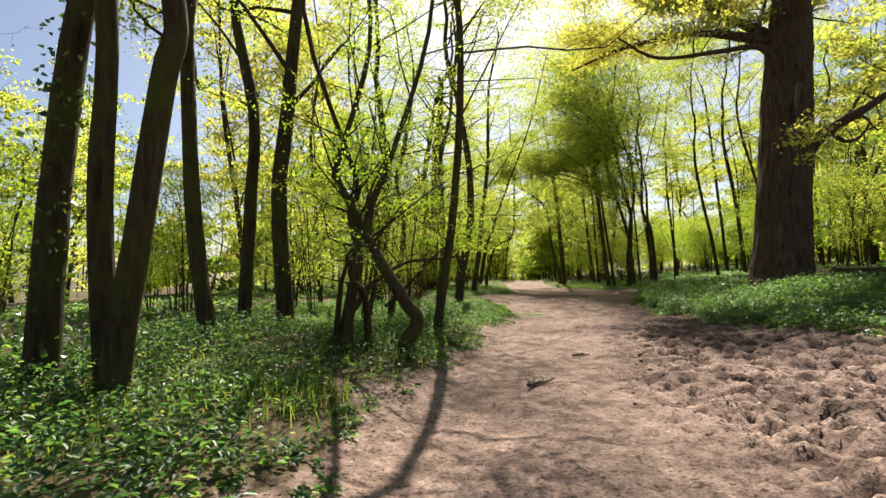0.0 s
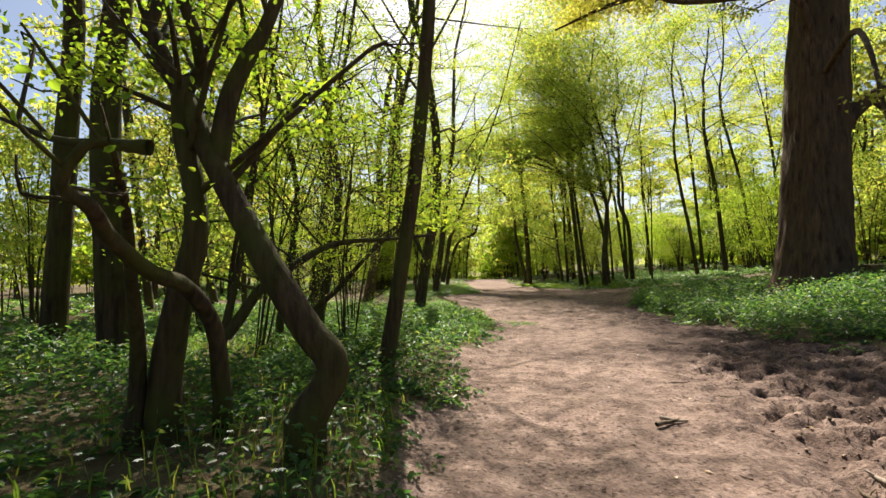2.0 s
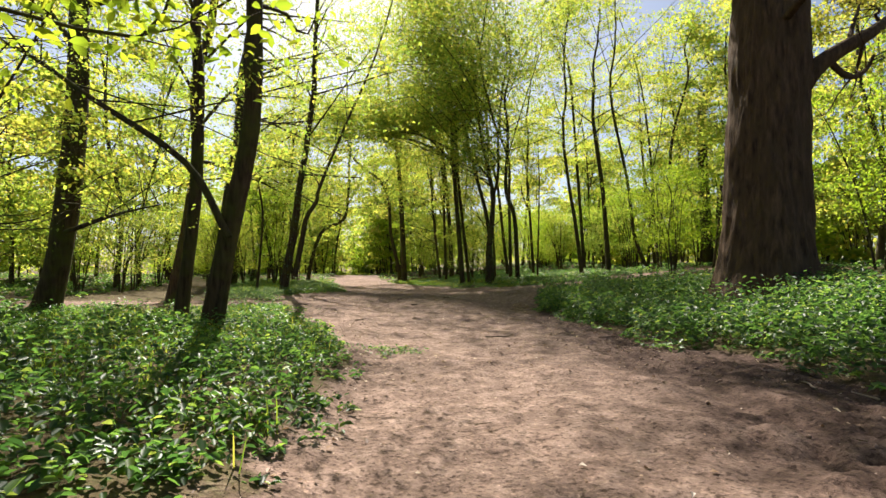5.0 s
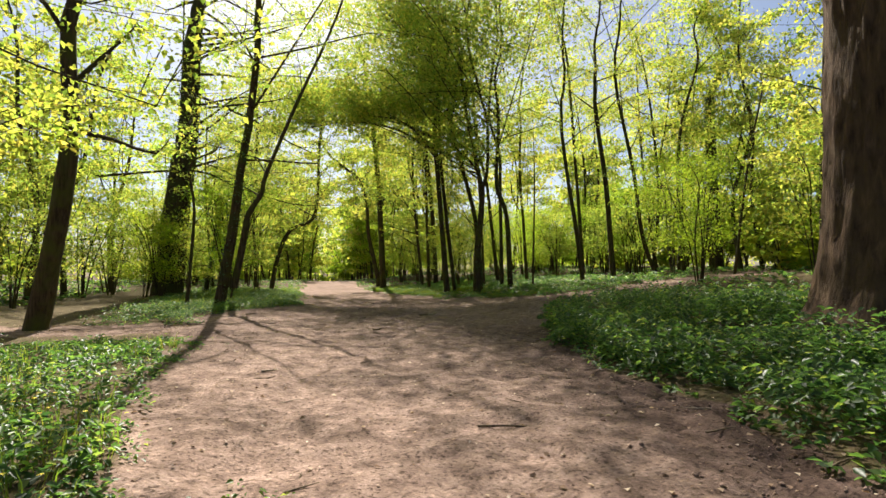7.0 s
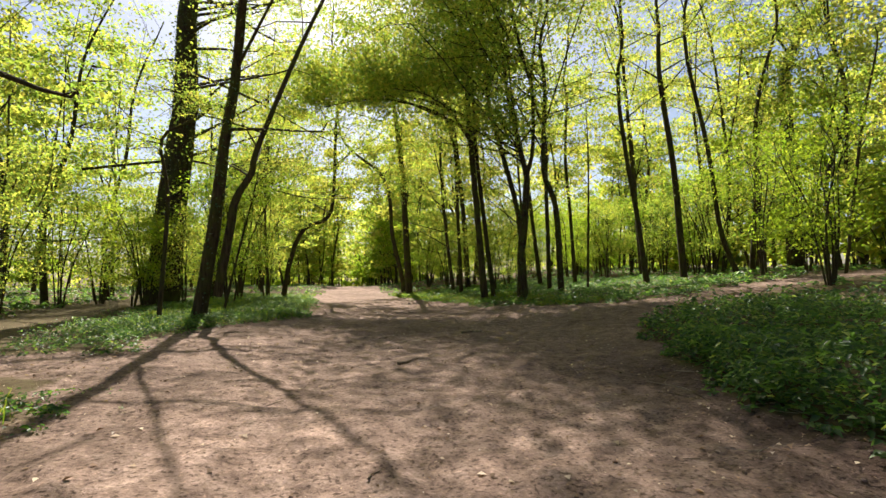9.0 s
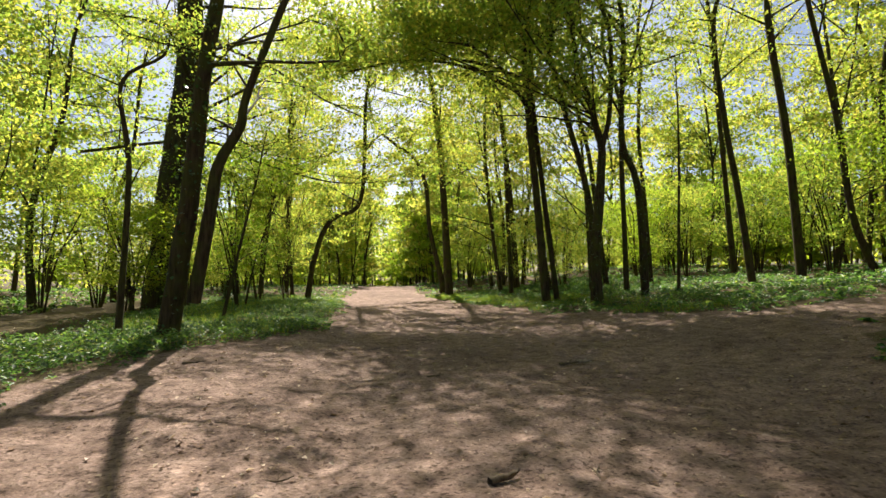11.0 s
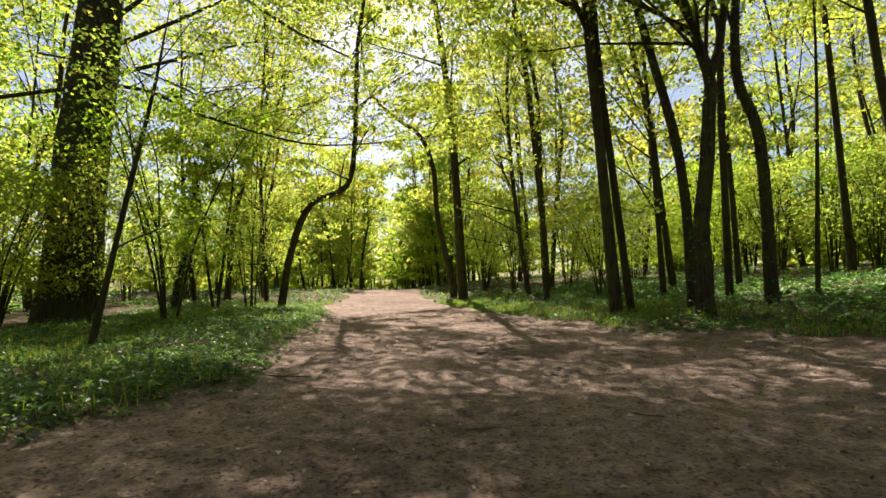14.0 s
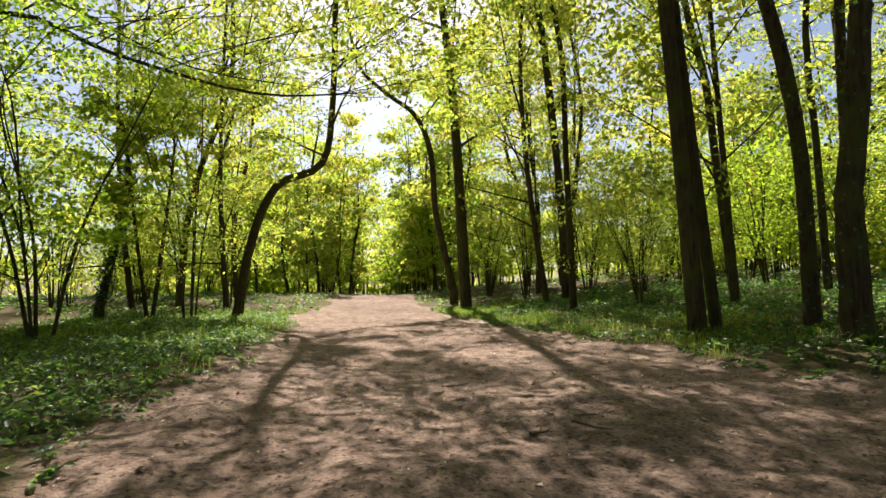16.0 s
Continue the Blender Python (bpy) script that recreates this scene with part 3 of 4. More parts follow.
tree("slender_tree", [(24.58, 44.03, 1.04), (23.97, 43.93, 4.96), (23.46, 43.88, 7.52), (22.94, 43.8, 10.73)], 0.152, 21, "slender dark-barked tree with fresh spring leaves", 43, size=0.13, nleaf=5200, reach=4)
tree("slender_tree", [(26.55, 43.29, 1.19), (25.93, 43.08, 7.37), (25.31, 43.02, 11.18), (25.02, 42.95, 13.72)], 0.189, 21, "slender dark-barked tree with fresh spring leaves", 44, size=0.13, nleaf=4600, reach=4)
tree("slender_tree", [(28.94, 41.84, 1.34), (27.92, 41.95, 3.94), (27.2, 41.87, 8.35), (26.02, 41.89, 13.25)], 0.152, 21, "slender dark-barked tree with fresh spring leaves", 45, size=0.13, nleaf=4600, reach=4)
tree("slender_tree", [(19.5, 59.21, 0.47), (19.08, 58.95, 6.74), (18.2, 58.67, 14.12)], 0.229, 21, "slender dark-barked tree with fresh spring leaves", 46, size=0.205, nleaf=4600, reach=3)
tree("slender_tree", [(17.12, 54.42, 0.27), (16.84, 54.16, 5.67), (16.64, 53.89, 9.97)], 0.133, 21, "slender dark-barked tree with fresh spring leaves", 47, size=0.18, nleaf=5500, reach=5.0, sway=215, first=0.4, branches=24, spread=1.0, rise=(0, 45))
tree("slender_tree", [(14.93, 60.98, 0.01), (14.22, 60.49, 10.69), (12.96, 60.17, 20.09)], 0.28, 22, "slender dark-barked tree with fresh spring leaves", 48, size=0.21, nleaf=4000, reach=4)
tree("slender_tree", [(15.18, 64.11, 0.98), (14.66, 64.26, 3.37), (14.22, 64.37, 5.63), (14.00, 64.42, 8.90), (13.17, 64.61, 11.04), (11.74, 64.87, 12.18), (10.15, 65.07, 13.61), (9.52, 65.13, 15.73)], 0.2, 19, "slender tree arching over the path", 49, size=0.18, nleaf=8000, reach=4, first=0.4)
tree("slender_tree", [(4.86, 56.83, 0.17), (5.34, 56.52, 2.94), (6.22, 56.13, 4.98), (7.8, 55.65, 5.78), (8.18, 55.38, 8.03), (8.26, 55.09, 11.72)], 0.179, 21, "slender dark-barked tree with fresh spring leaves", 50, size=0.154, nleaf=4000, reach=4)
tree("ivy_clad_tree", [(0.23, 57.52, 0.57), (0.63, 57.66, 2.99), (0.94, 57.77, 5.30), (0.81, 57.72, 6.66), (0.49, 57.62, 7.98)], 0.16, 0, "short leaning trunk topped with dark ivy", 59, ivy=2200, nleaf=500, size=0.12, first=0.5, branches=8, reach=1.2, sides=8)
tree("hazel", [(2.01, 56.68, 0.18), (1.57, 56.55, 3.49), (1.27, 56.41, 6.42)], 0.0725, 7, "twisted hazel stem with small green leaves", 51, leaf=LEAF_HAZEL, size=0.155, first=0.25, branches=16, reach=1.6, twigs=6, nleaf=3800, spread=0.2, sides=8, stems=[([(2.17, 56.59, 0.18), (2.71, 56.13, 4.45), (2.88, 55.94, 6.39)], 0.07254, 7)])
tree("slender_tree", [(22.28, 52.06, 0.79), (21.65, 51.93, 5.39), (21.24, 51.81, 8.45)], 0.153, 21, "slender dark-barked tree with fresh spring leaves", 52, size=0.153, nleaf=4600, reach=4)
tree("slender_tree", [(23.55, 49.66, 0.92), (23.14, 49.43, 5.8), (22.85, 49.3, 8.53)], 0.124, 21, "slender dark-barked tree with fresh spring leaves", 53, size=0.136, nleaf=4600, reach=4)
tree("slender_tree", [(34.61, 44.83, 1.58), (34.07, 44.49, 11.4), (35.37, 43.67, 17.7)], 0.143, 21, "slender dark-barked tree with fresh spring leaves", 54, size=0.15, nleaf=4600, reach=4)
tree("ivy_clad_tree", [(41.7, 47.83, 1.75), (40.94, 47.45, 14.74), (41.12, 47.22, 17.63)], 0.538, 21, "broad tree trunk wrapped in dark ivy", 55, ivy=2600, first=0.4, sides=14, size=0.19, nleaf=4600, reach=4)
tree("sapling", [(30.72, 37.45, 1.46), (31.38, 36.84, 8.19), (32.09, 36.35, 12.42)], 0.0911, 12, "thin young sapling with sparse bright leaves", 56, first=0.25, branches=9, reach=1.3, twigs=4, nleaf=1100, spread=0.2, sides=6)
tree("slender_tree", [(117.91, 92.04, 1.9), (118.93, 90.13, 30.92), (115.63, 90.07, 54.9)], 0.509, 21, "slender dark-barked tree with fresh spring leaves", 57, size=0.25, nleaf=4600, reach=4)
tree("slender_tree", [(27.86, 48.26, 1.24), (27.13, 48.06, 9.93), (26.41, 47.89, 18.1)], 0.147, 21, "slender dark-barked tree with fresh spring leaves", 58, size=0.134, nleaf=4600, reach=4)


def oak():
    """The veteran oak on the bank: a stout furrowed trunk with heavy limbs."""
    rng = np.random.default_rng(5)
    root = new("oak_tree")
    base = np.array([OAK_X, OAK_Y, float(level(OAK_X, OAK_Y))])
    root.location = base
    tagged(root, "massive veteran oak with furrowed dark bark on the bank", "tree")
    zs = np.array([-0.4, 0.0, 0.35, 0.8, 1.5, 2.6, 4, 5.5, 7, 8.5, 10, 12, 15, 18])
    rs = np.array([1.75, 1.5, 1.3, 1.2, 1.13, 1.07, 1.03, 1.0, 1.02, 0.98, 0.93, 0.86, 0.6, 0.25])
    zz = np.arange(-0.4, 18.01, 0.12)
    n = 96
    a = np.linspace(0, 2 * np.pi, n, endpoint=False)
    A, Z = np.meshgrid(a, zz)
    R = np.interp(zz, zs, rs)[:, None] * np.ones(n)
    R = R * (1 + 0.05 * np.sin(3 * A + 0.6) + 0.03 * np.sin(5 * A + 0.25 * Z))
    R += 0.22 * np.exp(-np.maximum(0, Z) / 0.45) * np.maximum(0, np.sin(6 * A + 1.0)) 
    ridges = lattice(A * 9 + 0.35 * lattice(A * 3, Z, 0.9, 14), Z * 0.5, 0.42, 12) + 0.5 * lattice(A * 16, Z * 0.9, 0.4, 13)
    R += 0.05 * ridges
    x = R * np.cos(A) + 0.125 * Z
    y = R * np.sin(A) + 0.045 * Z
    idx = np.arange(A.size).reshape(A.shape)
    nx = np.roll(idx, -1, 1)
    me = bpy.data.meshes.new("trunk")
    mesh_arrays(me, np.stack([x, y, Z], -1).reshape(-1, 3), np.stack([idx[:-1], nx[:-1], nx[1:], idx[1:]], -1).reshape(-1, 4))
    me.polygons.foreach_set("use_smooth", np.ones(len(me.polygons), bool))
    me.materials.append(BARK_OAK)
    part("trunk", me, root, "deeply furrowed grey-brown bark")
    limbs = [([(0.5, -0.4, 6.0), (1.2, -0.7, 6.9), (2.6, -1.2, 7.8), (4.7, -1.0, 9.0), (7, -1.5, 10)], 0.34),
             ([(1.3, -0.8, 7.0), (1.8, -1.0, 6.5), (2.4, -1.1, 6.7), (2.7, -1.2, 7.2)], 0.1),
             ([(-0.5, -0.3, 9.3), (-1.2, -0.6, 10.6), (-1.9, -0.6, 11.0), (-3.6, -0.6, 10.8), (-6.2, -0.6, 10.6), (-8, -0.9, 11.4)], 0.19),
             ([(-1.9, -0.6, 11.1), (-1.6, -0.5, 12.3), (-1.0, -0.2, 13.6)], 0.13),
             ([(-0.4, -0.7, 8.0), (-1.8, -3.2, 8.2), (-3.4, -5.2, 6.8), (-4.3, -6.4, 4.4)], 0.12),
             ([(-0.3, 0.4, 14.2), (-1.8, 2.8, 16.4), (-3.2, 5.0, 17.4), (-4.4, 7.4, 17.8)], 0.27),
             ([(-0.5, 0.2, 11.6), (-3.0, 2.0, 13.0), (-6.0, 4.0, 13.3), (-8.4, 6.2, 13.0)], 0.25),
             ([(0.0, 0.5, 14.0), (-0.6, 3.2, 16.2), (-0.8, 6.0, 17.2), (-1.2, 8.6, 17.6)], 0.26),
             ([(0.2, 0.5, 13.4), (1.0, 3.0, 15.6), (1.8, 5.6, 16.6), (2.4, 8.0, 17.0)], 0.25),
             ([(0.3, 0.3, 11), (1.6, 1.4, 13), (3.6, 2.4, 15)], 0.3),
             ([(0, -0.4, 12), (-0.6, -2.2, 14), (-0.4, -4.0, 16)], 0.28),
             ([(-0.3, 0.6, 12), (-2, 2.6, 14.5), (-3, 4.2, 17)], 0.26)]
    spots = []
    for pts, r in limbs:
        t = Tubes()
        line = smooth_line(pts, 5) + np.array([0.125, 0.045, 0]) * pts[0][2]
        rad = np.linspace(r, 0.04, len(line))
        t.add(line, rad, 10, rng, 0.15)
        spots.append(crown(rng, line, rad, t, 0.84 if r == 0.12 else 0.35, 8, 0.9 if r == 0.12 else 2.8, 6, (350 if r == 0.12 else 9500 if r in (0.25, 0.26, 0.27) else 1500) if r > 0.1 else 0, 0.6 if r in (0.25, 0.26, 0.27) else 0.32, (-10, 60)))
        part("limb", t.mesh("limb", BARK_OAK), root)
    pts = np.concatenate(spots)
    part("crown", leaves_mesh("crown", pts, rng.uniform(0.1, 0.19, len(pts)), LEAF_OAK, rng, 0.4), root, "yellow-green young oak leaves")


OAK_X, OAK_Y = 14.8, 21.6
oak()

# ---- the wood around ----
def blank_tree(seed, kind):
    rng = np.random.default_rng(seed)
    lean = rng.normal(size=2) * 0.7
    far = kind.startswith("far")
    if kind.endswith("tall"):
        h = rng.uniform(16, 21)
        pts = [(0, 0, 0), (lean[0] * 0.3, lean[1] * 0.3, h * 0.25), (lean[0], lean[1] * 0.6, h * 0.5), (lean[0] * 0.8, lean[1], h * 0.75), (lean[0] * 1.5, lean[1] * 1.3, h)]
        pts = [(x + w[0] * (k > 0), y + w[1] * (k > 0), z) for k, ((x, y, z), w) in enumerate(zip(pts, rng.normal(size=(5, 2)) * 0.35))]
        turn = rng.random() * 6.28
        a, b = np.array(pts[1]), np.array([np.cos(turn), np.sin(turn), 0])
        fork = [a + [0, 0, h * 0.1], a + b * 0.7 + [0, 0, h * 0.24], a + b * 1.3 + [0, 0, h * 0.42], a + b * 2.3 + [0, 0, h * 0.6]]
        return tree("woodland_tree", pts, rng.uniform(0.1, 0.19), 0, "tall thin woodland tree in light spring leaf", seed, nleaf=1300 if far else 3200, size=0.46 if far else 0.22,
                    first=0.14, branches=20, reach=3.6, twigs=3 if far else 5, spread=0.65 if far else 0.45, sides=6, fine=False, twigged=not far, leaf=LEAF_BEECH if seed % 5 < 3 else LEAF_OAK, group="trees of the wood", stems=[(fork, rng.uniform(0.05, 0.08), 0)])
    h = rng.uniform(5, 8) if kind != "far_low" else rng.uniform(3, 4.5)
    stems = []
    for k in range(6):
        a, o = rng.random() * 6.28, rng.uniform(0.5, 2.2)
        q = [(0.15 * np.cos(a), 0.15 * np.sin(a), 0), (0.3 * o * np.cos(a), 0.3 * o * np.sin(a), h * 0.35), (0.7 * o * np.cos(a + .3), 0.7 * o * np.sin(a + .3), h * 0.7), (o * np.cos(a), o * np.sin(a), h * rng.uniform(0.8, 1))]
        stems.append((q, rng.uniform(0.014, 0.032) if kind == "near_bush" else rng.uniform(0.025, 0.05), 0))
    size, n = {"far_bush": (0.44, 270), "mid_bush": (0.125, 960), "near_bush": (0.048, 900), "far_low": (0.5, 260)}[kind]
    return tree("hazel_bush", stems[0][0], stems[0][1], 0, "many-stemmed hazel bush with bright green leaves", seed, nleaf=n, size=size, first=0.16 if kind != "far_low" else 0.02, branches=11 if kind == "near_bush" else 8, reach=1.8,
                twigs=4, spread=0.5, sides=5 if kind == "near_bush" else 4, fine=kind == "near_bush", twigged=kind == "near_bush", leaf=LEAF_HAZEL if seed % 2 else LEAF_BEECH, stems=stems[1:], flare=1.0, group="hazel bushes of the wood", category="bush")


def scatter_wood():
    rng = np.random.default_rng(77)
    pools = {k: [blank_tree(300 + 20 * i + q, k) for q in range(n)] for i, (k, n) in enumerate((("mid_tall", 5), ("far_tall", 5), ("near_bush", 3), ("mid_bush", 5), ("far_bush", 4), ("far_low", 3)))}
    fresh = [ob for pool in pools.values() for ob in pool]
    used = [(ob.location.x, ob.location.y) for ob in scene.objects if ob.type == "EMPTY" and ob not in fresh]

    def put(kind, x, y, s, room=1.6):
        if any((x - a) ** 2 + (y - b) ** 2 < room ** 2 for a, b in used):
            return False
        used.append((x, y))
        pool = pools[kind]
        ob = pool[rng.integers(len(pool))]
        m = pose(x, y, float(level(x, y)) - 0.03, rng.normal() * 2, rng.normal() * 2, rng.random() * 360) @ Matrix.Diagonal((s, s, s * rng.uniform(0.9, 1.15), 1))
        if ob in fresh:
            fresh.remove(ob)
        else:
            ob = copy_thing(ob, m)
        ob.matrix_basis = m
        return True

    def fill(n, kind, xs, ys, scale=(0.85, 1.2), room=1.8):
        for k in range(n):
            for go in range(12):
                x, y = rng.uniform(*xs), rng.uniform(*ys)
                clear = min(x - float(np.interp(y, RIGHT_Y, RIGHT_X)), 99) if x > centre(y) else float(np.interp(y, LEFT_Y, LEFT_X)) - x
                if clear > 1.5 and bare(np.array(x), np.array(y)).item() < 0.05 and put(kind, x, y, rng.uniform(*scale), room):
                    break

    # west of the first stretch: a thin thicket, open beyond
    for x, y in ((-2.2, 13.0), (-4.4, 16.5), (-2.2, 18.5), (-1.0, 16.0), (-3.4, 22), (-0.9, 13.4), (-1.6, 14.4)):
        put("near_bush", x, y, rng.uniform(0.55, 0.9), 0.6)
    fill(3, "mid_bush", (-16, -6), (16, 36), room=2.2)
    fill(4, "mid_bush", (-24, -9), (12, 26), (0.7, 1.0), 2.2)
    fill(4, "mid_tall", (-26, -10), (12, 30), (0.8, 1.1), 2.5)
    fill(4, "mid_tall", (-18, -5), (16, 40), room=2.5)
    fill(5, "far_bush", (-45, -16), (32, 75), room=3)
    fill(6, "far_tall", (-45, -14), (25, 75), room=3)
    # west, further on
    fill(16, "mid_bush", (-6, 5), (47, 72), room=1.9)
    fill(9, "mid_tall", (-8, 5), (45, 72), room=2.4)
    # east: behind the oak and over the bank
    fill(10, "mid_bush", (22, 36), (14, 33), room=2.5)
    fill(9, "mid_tall", (24, 40), (14, 33), room=2.5)
    fill(20, "mid_bush", (17, 34), (51, 70), room=2.0)
    fill(9, "mid_bush", (26, 36), (38, 52), room=2.2)
    fill(8, "mid_tall", (16, 34), (54, 72), room=2.3)
    fill(6, "mid_tall", (28, 36), (40, 52), room=2.3)
    fill(8, "mid_tall", (31, 48), (36, 64), (0.95, 1.25), 2.4)
    fill(22, "far_bush", (32, 62), (20, 90), room=2.8)
    fill(16, "far_tall", (34, 62), (20, 90), room=2.8)
    fill(7, "mid_bush", (-16, -5), (37, 52), room=2.4)
    fill(10, "far_bush", (-32, -12), (46, 76), room=2.6)
    fill(6, "far_tall", (-32, -12), (48, 76), room=2.6)
    fill(9, "far_bush", (46, 78), (5, 75), room=3)
    fill(7, "far_tall", (46, 75), (5, 75), room=3)
    # the far end of the path
    fill(18, "far_tall", (-10, 36), (74, 130), room=2.6)
    fill(22, "far_bush", (-10, 36), (72, 130), room=2.4)
    for k in range(12):
        put("far_tall" if k % 3 else "far_bush", k * 3.6 - 8, 133 + rng.uniform(-3, 3), 1.15, 1.0)
    fill(14, "far_tall", (-6, 30), (82, 138), room=2.2)
    fill(11, "far_tall", (4, 30), (82, 112), (0.7, 1.1), 1.8)
    fill(8, "far_bush", (6, 28), (86, 112), (0.9, 1.3), 2.0)
    fill(22, "far_low", (-14, 36), (92, 138), (0.8, 1.2), 2.0)
    fill(13, "far_low", (50, 72), (5, 115), (0.9, 1.4), 2.3)
    fill(26, "far_low", (30, 60), (25, 85), (0.8, 1.3), 2.0)
    fill(5, "far_low", (-50, -22), (34, 100), (0.9, 1.4), 2.5)
    for k in range(12):
        put("far_bush", k * 4.5 - 16, 140 + rng.uniform(-3, 3), 1.2, 1.0)
    # behind the start
    fill(12, "far_tall", (-22, 30), (-28, -3), room=3)
    for ob in fresh:
        ob.matrix_basis = pose(44 + rng.uniform(-8, 8), 100 + rng.uniform(-9, 9), 1.85)


scatter_wood()
for k, (x, y) in enumerate(((19.8, 49.6),)):
    z = float(level(x, y))
    tree("woodland_tree", [(x, y, z), (x - 0.2, y, z + 5), (x - 0.7, y - 0.2, z + 11), (x - 1.2, y, z + 19)], 0.12, 0, "tall thin woodland tree in light spring leaf", 90 + k, size=0.22, first=0.25, branches=22, reach=5.4,
         twigs=5, nleaf=7500, spread=0.95, sides=8, sway=188, rise=(0, 45), group="trees of the wood")


def distant_woods():
    """The far edge of the wood all round, too far to tell tree from tree."""
    rng = np.random.default_rng(13)
    pts, trunks = [], Tubes()
    for n, (x0, x1), (y0, y1) in ((15000, (72, 100), (-20, 140)), (15000, (-70, 110), (142, 175)), (2600, (-95, -62), (45, 150)), (6000, (-60, 80), (-60, -40))):
        x, y = rng.uniform(x0, x1, n), rng.uniform(y0, y1, n)
        top = 11 + 5 * lattice(x, y, 7, 61) + 3 * lattice(x, y, 2.5, 62)
        keep = rng.random(n) < 0.75 + 0.5 * lattice(x, y, 4, 63)
        p = np.stack([x, y, level(x, y) + rng.random(n) ** 0.85 * top], 1)[keep]
        pts.append(p)
        for k in range(45):
            q = np.array([rng.uniform(x0, x1), rng.uniform(y0, y1), 0.0])
            q[2] = float(level(q[0], q[1])) - 0.2
            lean = rng.normal(size=2) * 0.8
            trunks.add([q, q + [lean[0] * 0.4, lean[1] * 0.4, 6], q + [lean[0], lean[1], 14]], [0.2, 0.15, 0.05], 5)
    pts = np.concatenate(pts)
    root = tagged(new("distant_woods", trunks.mesh("distant_woods", BARK)), "distant spring woodland closing the view all round", "woods", kind="stuff")
    part("crown", leaves_mesh("crown", pts, rng.uniform(0.5, 1.1, len(pts)), LEAF_BEECH, rng, 0.2), root, "pale green far foliage")


distant_woods()
tree("bent_hazel", [(-2.28, 11.70, 0.72), (-2.06, 11.70, 1.77), (-1.84, 11.60, 2.99), (-1.74, 11.60, 3.69)], 0.06, 8, "old hazel with a long low bare limb", 98, leaf=LEAF_HAZEL, size=0.06, first=0.3, branches=14,
     reach=1.5, nleaf=3000, spread=0.25, sides=8, stems=[([(-2.23, 11.70, 0.81), (-2.03, 11.75, 1.09), (-1.81, 11.80, 1.42), (-1.45, 12.00, 1.71), (-0.91, 12.30, 2.02), (-0.19, 12.60, 2.10), (0.59, 12.72, 2.17)], 0.085, 0), ([(-2.26, 11.90, 0.94), (-2.21, 11.90, 1.78), (-2.00, 11.90, 2.85), (-1.77, 11.90, 3.85)], 0.04, 7)])
tree("hazel", [(-2.10, 14.00, 0.75), (-1.91, 14.00, 1.85), (-1.84, 14.20, 3.20), (-2.20, 14.20, 5.08)], 0.07, 8, "slim hazel pole with a slanting side limb", 99, leaf=LEAF_HAZEL, size=0.07, first=0.3, branches=12, reach=1.5, nleaf=2600, spread=0.25, sides=8, stems=[([(-1.67, 14.00, 0.84), (-1.09, 14.00, 1.33), (-0.59, 14.00, 1.88), (-0.01, 14.00, 2.44), (0.37, 14.10, 2.62)], 0.06, 0)])
tree("hazel", [(-1.57, 15.00, 0.81), (-1.29, 15.00, 2.15), (-1.17, 15.00, 3.43), (-1.37, 15.00, 4.72), (-1.09, 15.00, 5.61)], 0.09, 9, "slim hazel pole with small green leaves", 97, leaf=LEAF_HAZEL, size=0.07, first=0.3, branches=12, reach=1.6, nleaf=2800, spread=0.25, sides=8)

# ---- low plants ----
def herb_mesh(name, xs, ys, hs, rng, mat, leaf=0.075, per=7, broad=False):
    """Low leafy plants: a few stalked leaves set round each place."""
    n = len(xs)
    z = ground_z(xs, ys)
    k = np.repeat(np.arange(n), per)
    a = rng.random(n * per) * 2 * np.pi
    f = rng.random(n * per) ** 0.7
    out = (0.03 + 0.12 * rng.random(n * per)) * (0.6 + hs[k] * 2)
    p = np.stack([xs[k] + np.cos(a) * out, ys[k] + np.sin(a) * out, z[k] + hs[k] * f + 0.01], 1)
    w = np.stack([np.cos(a), np.sin(a), rng.normal(size=n * per) * 0.3], 1)
    return leaves_mesh(name, p, leaf * rng.uniform(0.55, 1.4, n * per), mat, rng, 0.62, 0.6, w, 0.3, broad)


def blades_mesh(name, xs, ys, hs, rng, mat):
    n = len(xs)
    z = ground_z(xs, ys)
    a = rng.random(n) * 2 * np.pi
    side = np.stack([np.cos(a), np.sin(a), 0 * a], 1) * 0.006
    bend = np.stack([-np.sin(a), np.cos(a), 0 * a], 1) * (hs * rng.uniform(0.1, 0.8, n))[:, None]
    b = np.stack([xs, ys, z - 0.02], 1)
    mid = b + bend * 0.35 + np.array([0, 0, 1]) * (hs * 0.6)[:, None]
    tip = b + bend + np.array([0, 0, 1]) * (hs * 0.95)[:, None]
    v = np.stack([b - side, b + side, mid + side * 0.8, mid - side * 0.8, tip], 1).reshape(-1, 3)
    k = np.arange(n)[:, None] * 5
    f = np.concatenate([k + [[0, 1, 2]], k + [[0, 2, 3]], k + [[3, 2, 4]]], 1).reshape(-1, 3)
    me = bpy.data.meshes.new(name)
    mesh_arrays(me, v, f)
    me.materials.append(mat)
    return me


def beds(rng, n, xlo, xhi, ylo, yhi, keep):
    x, y = rng.uniform(xlo, xhi, n), rng.uniform(ylo, yhi, n)
    ok = rng.random(n) < keep(x, y)
    return x[ok], y[ok]


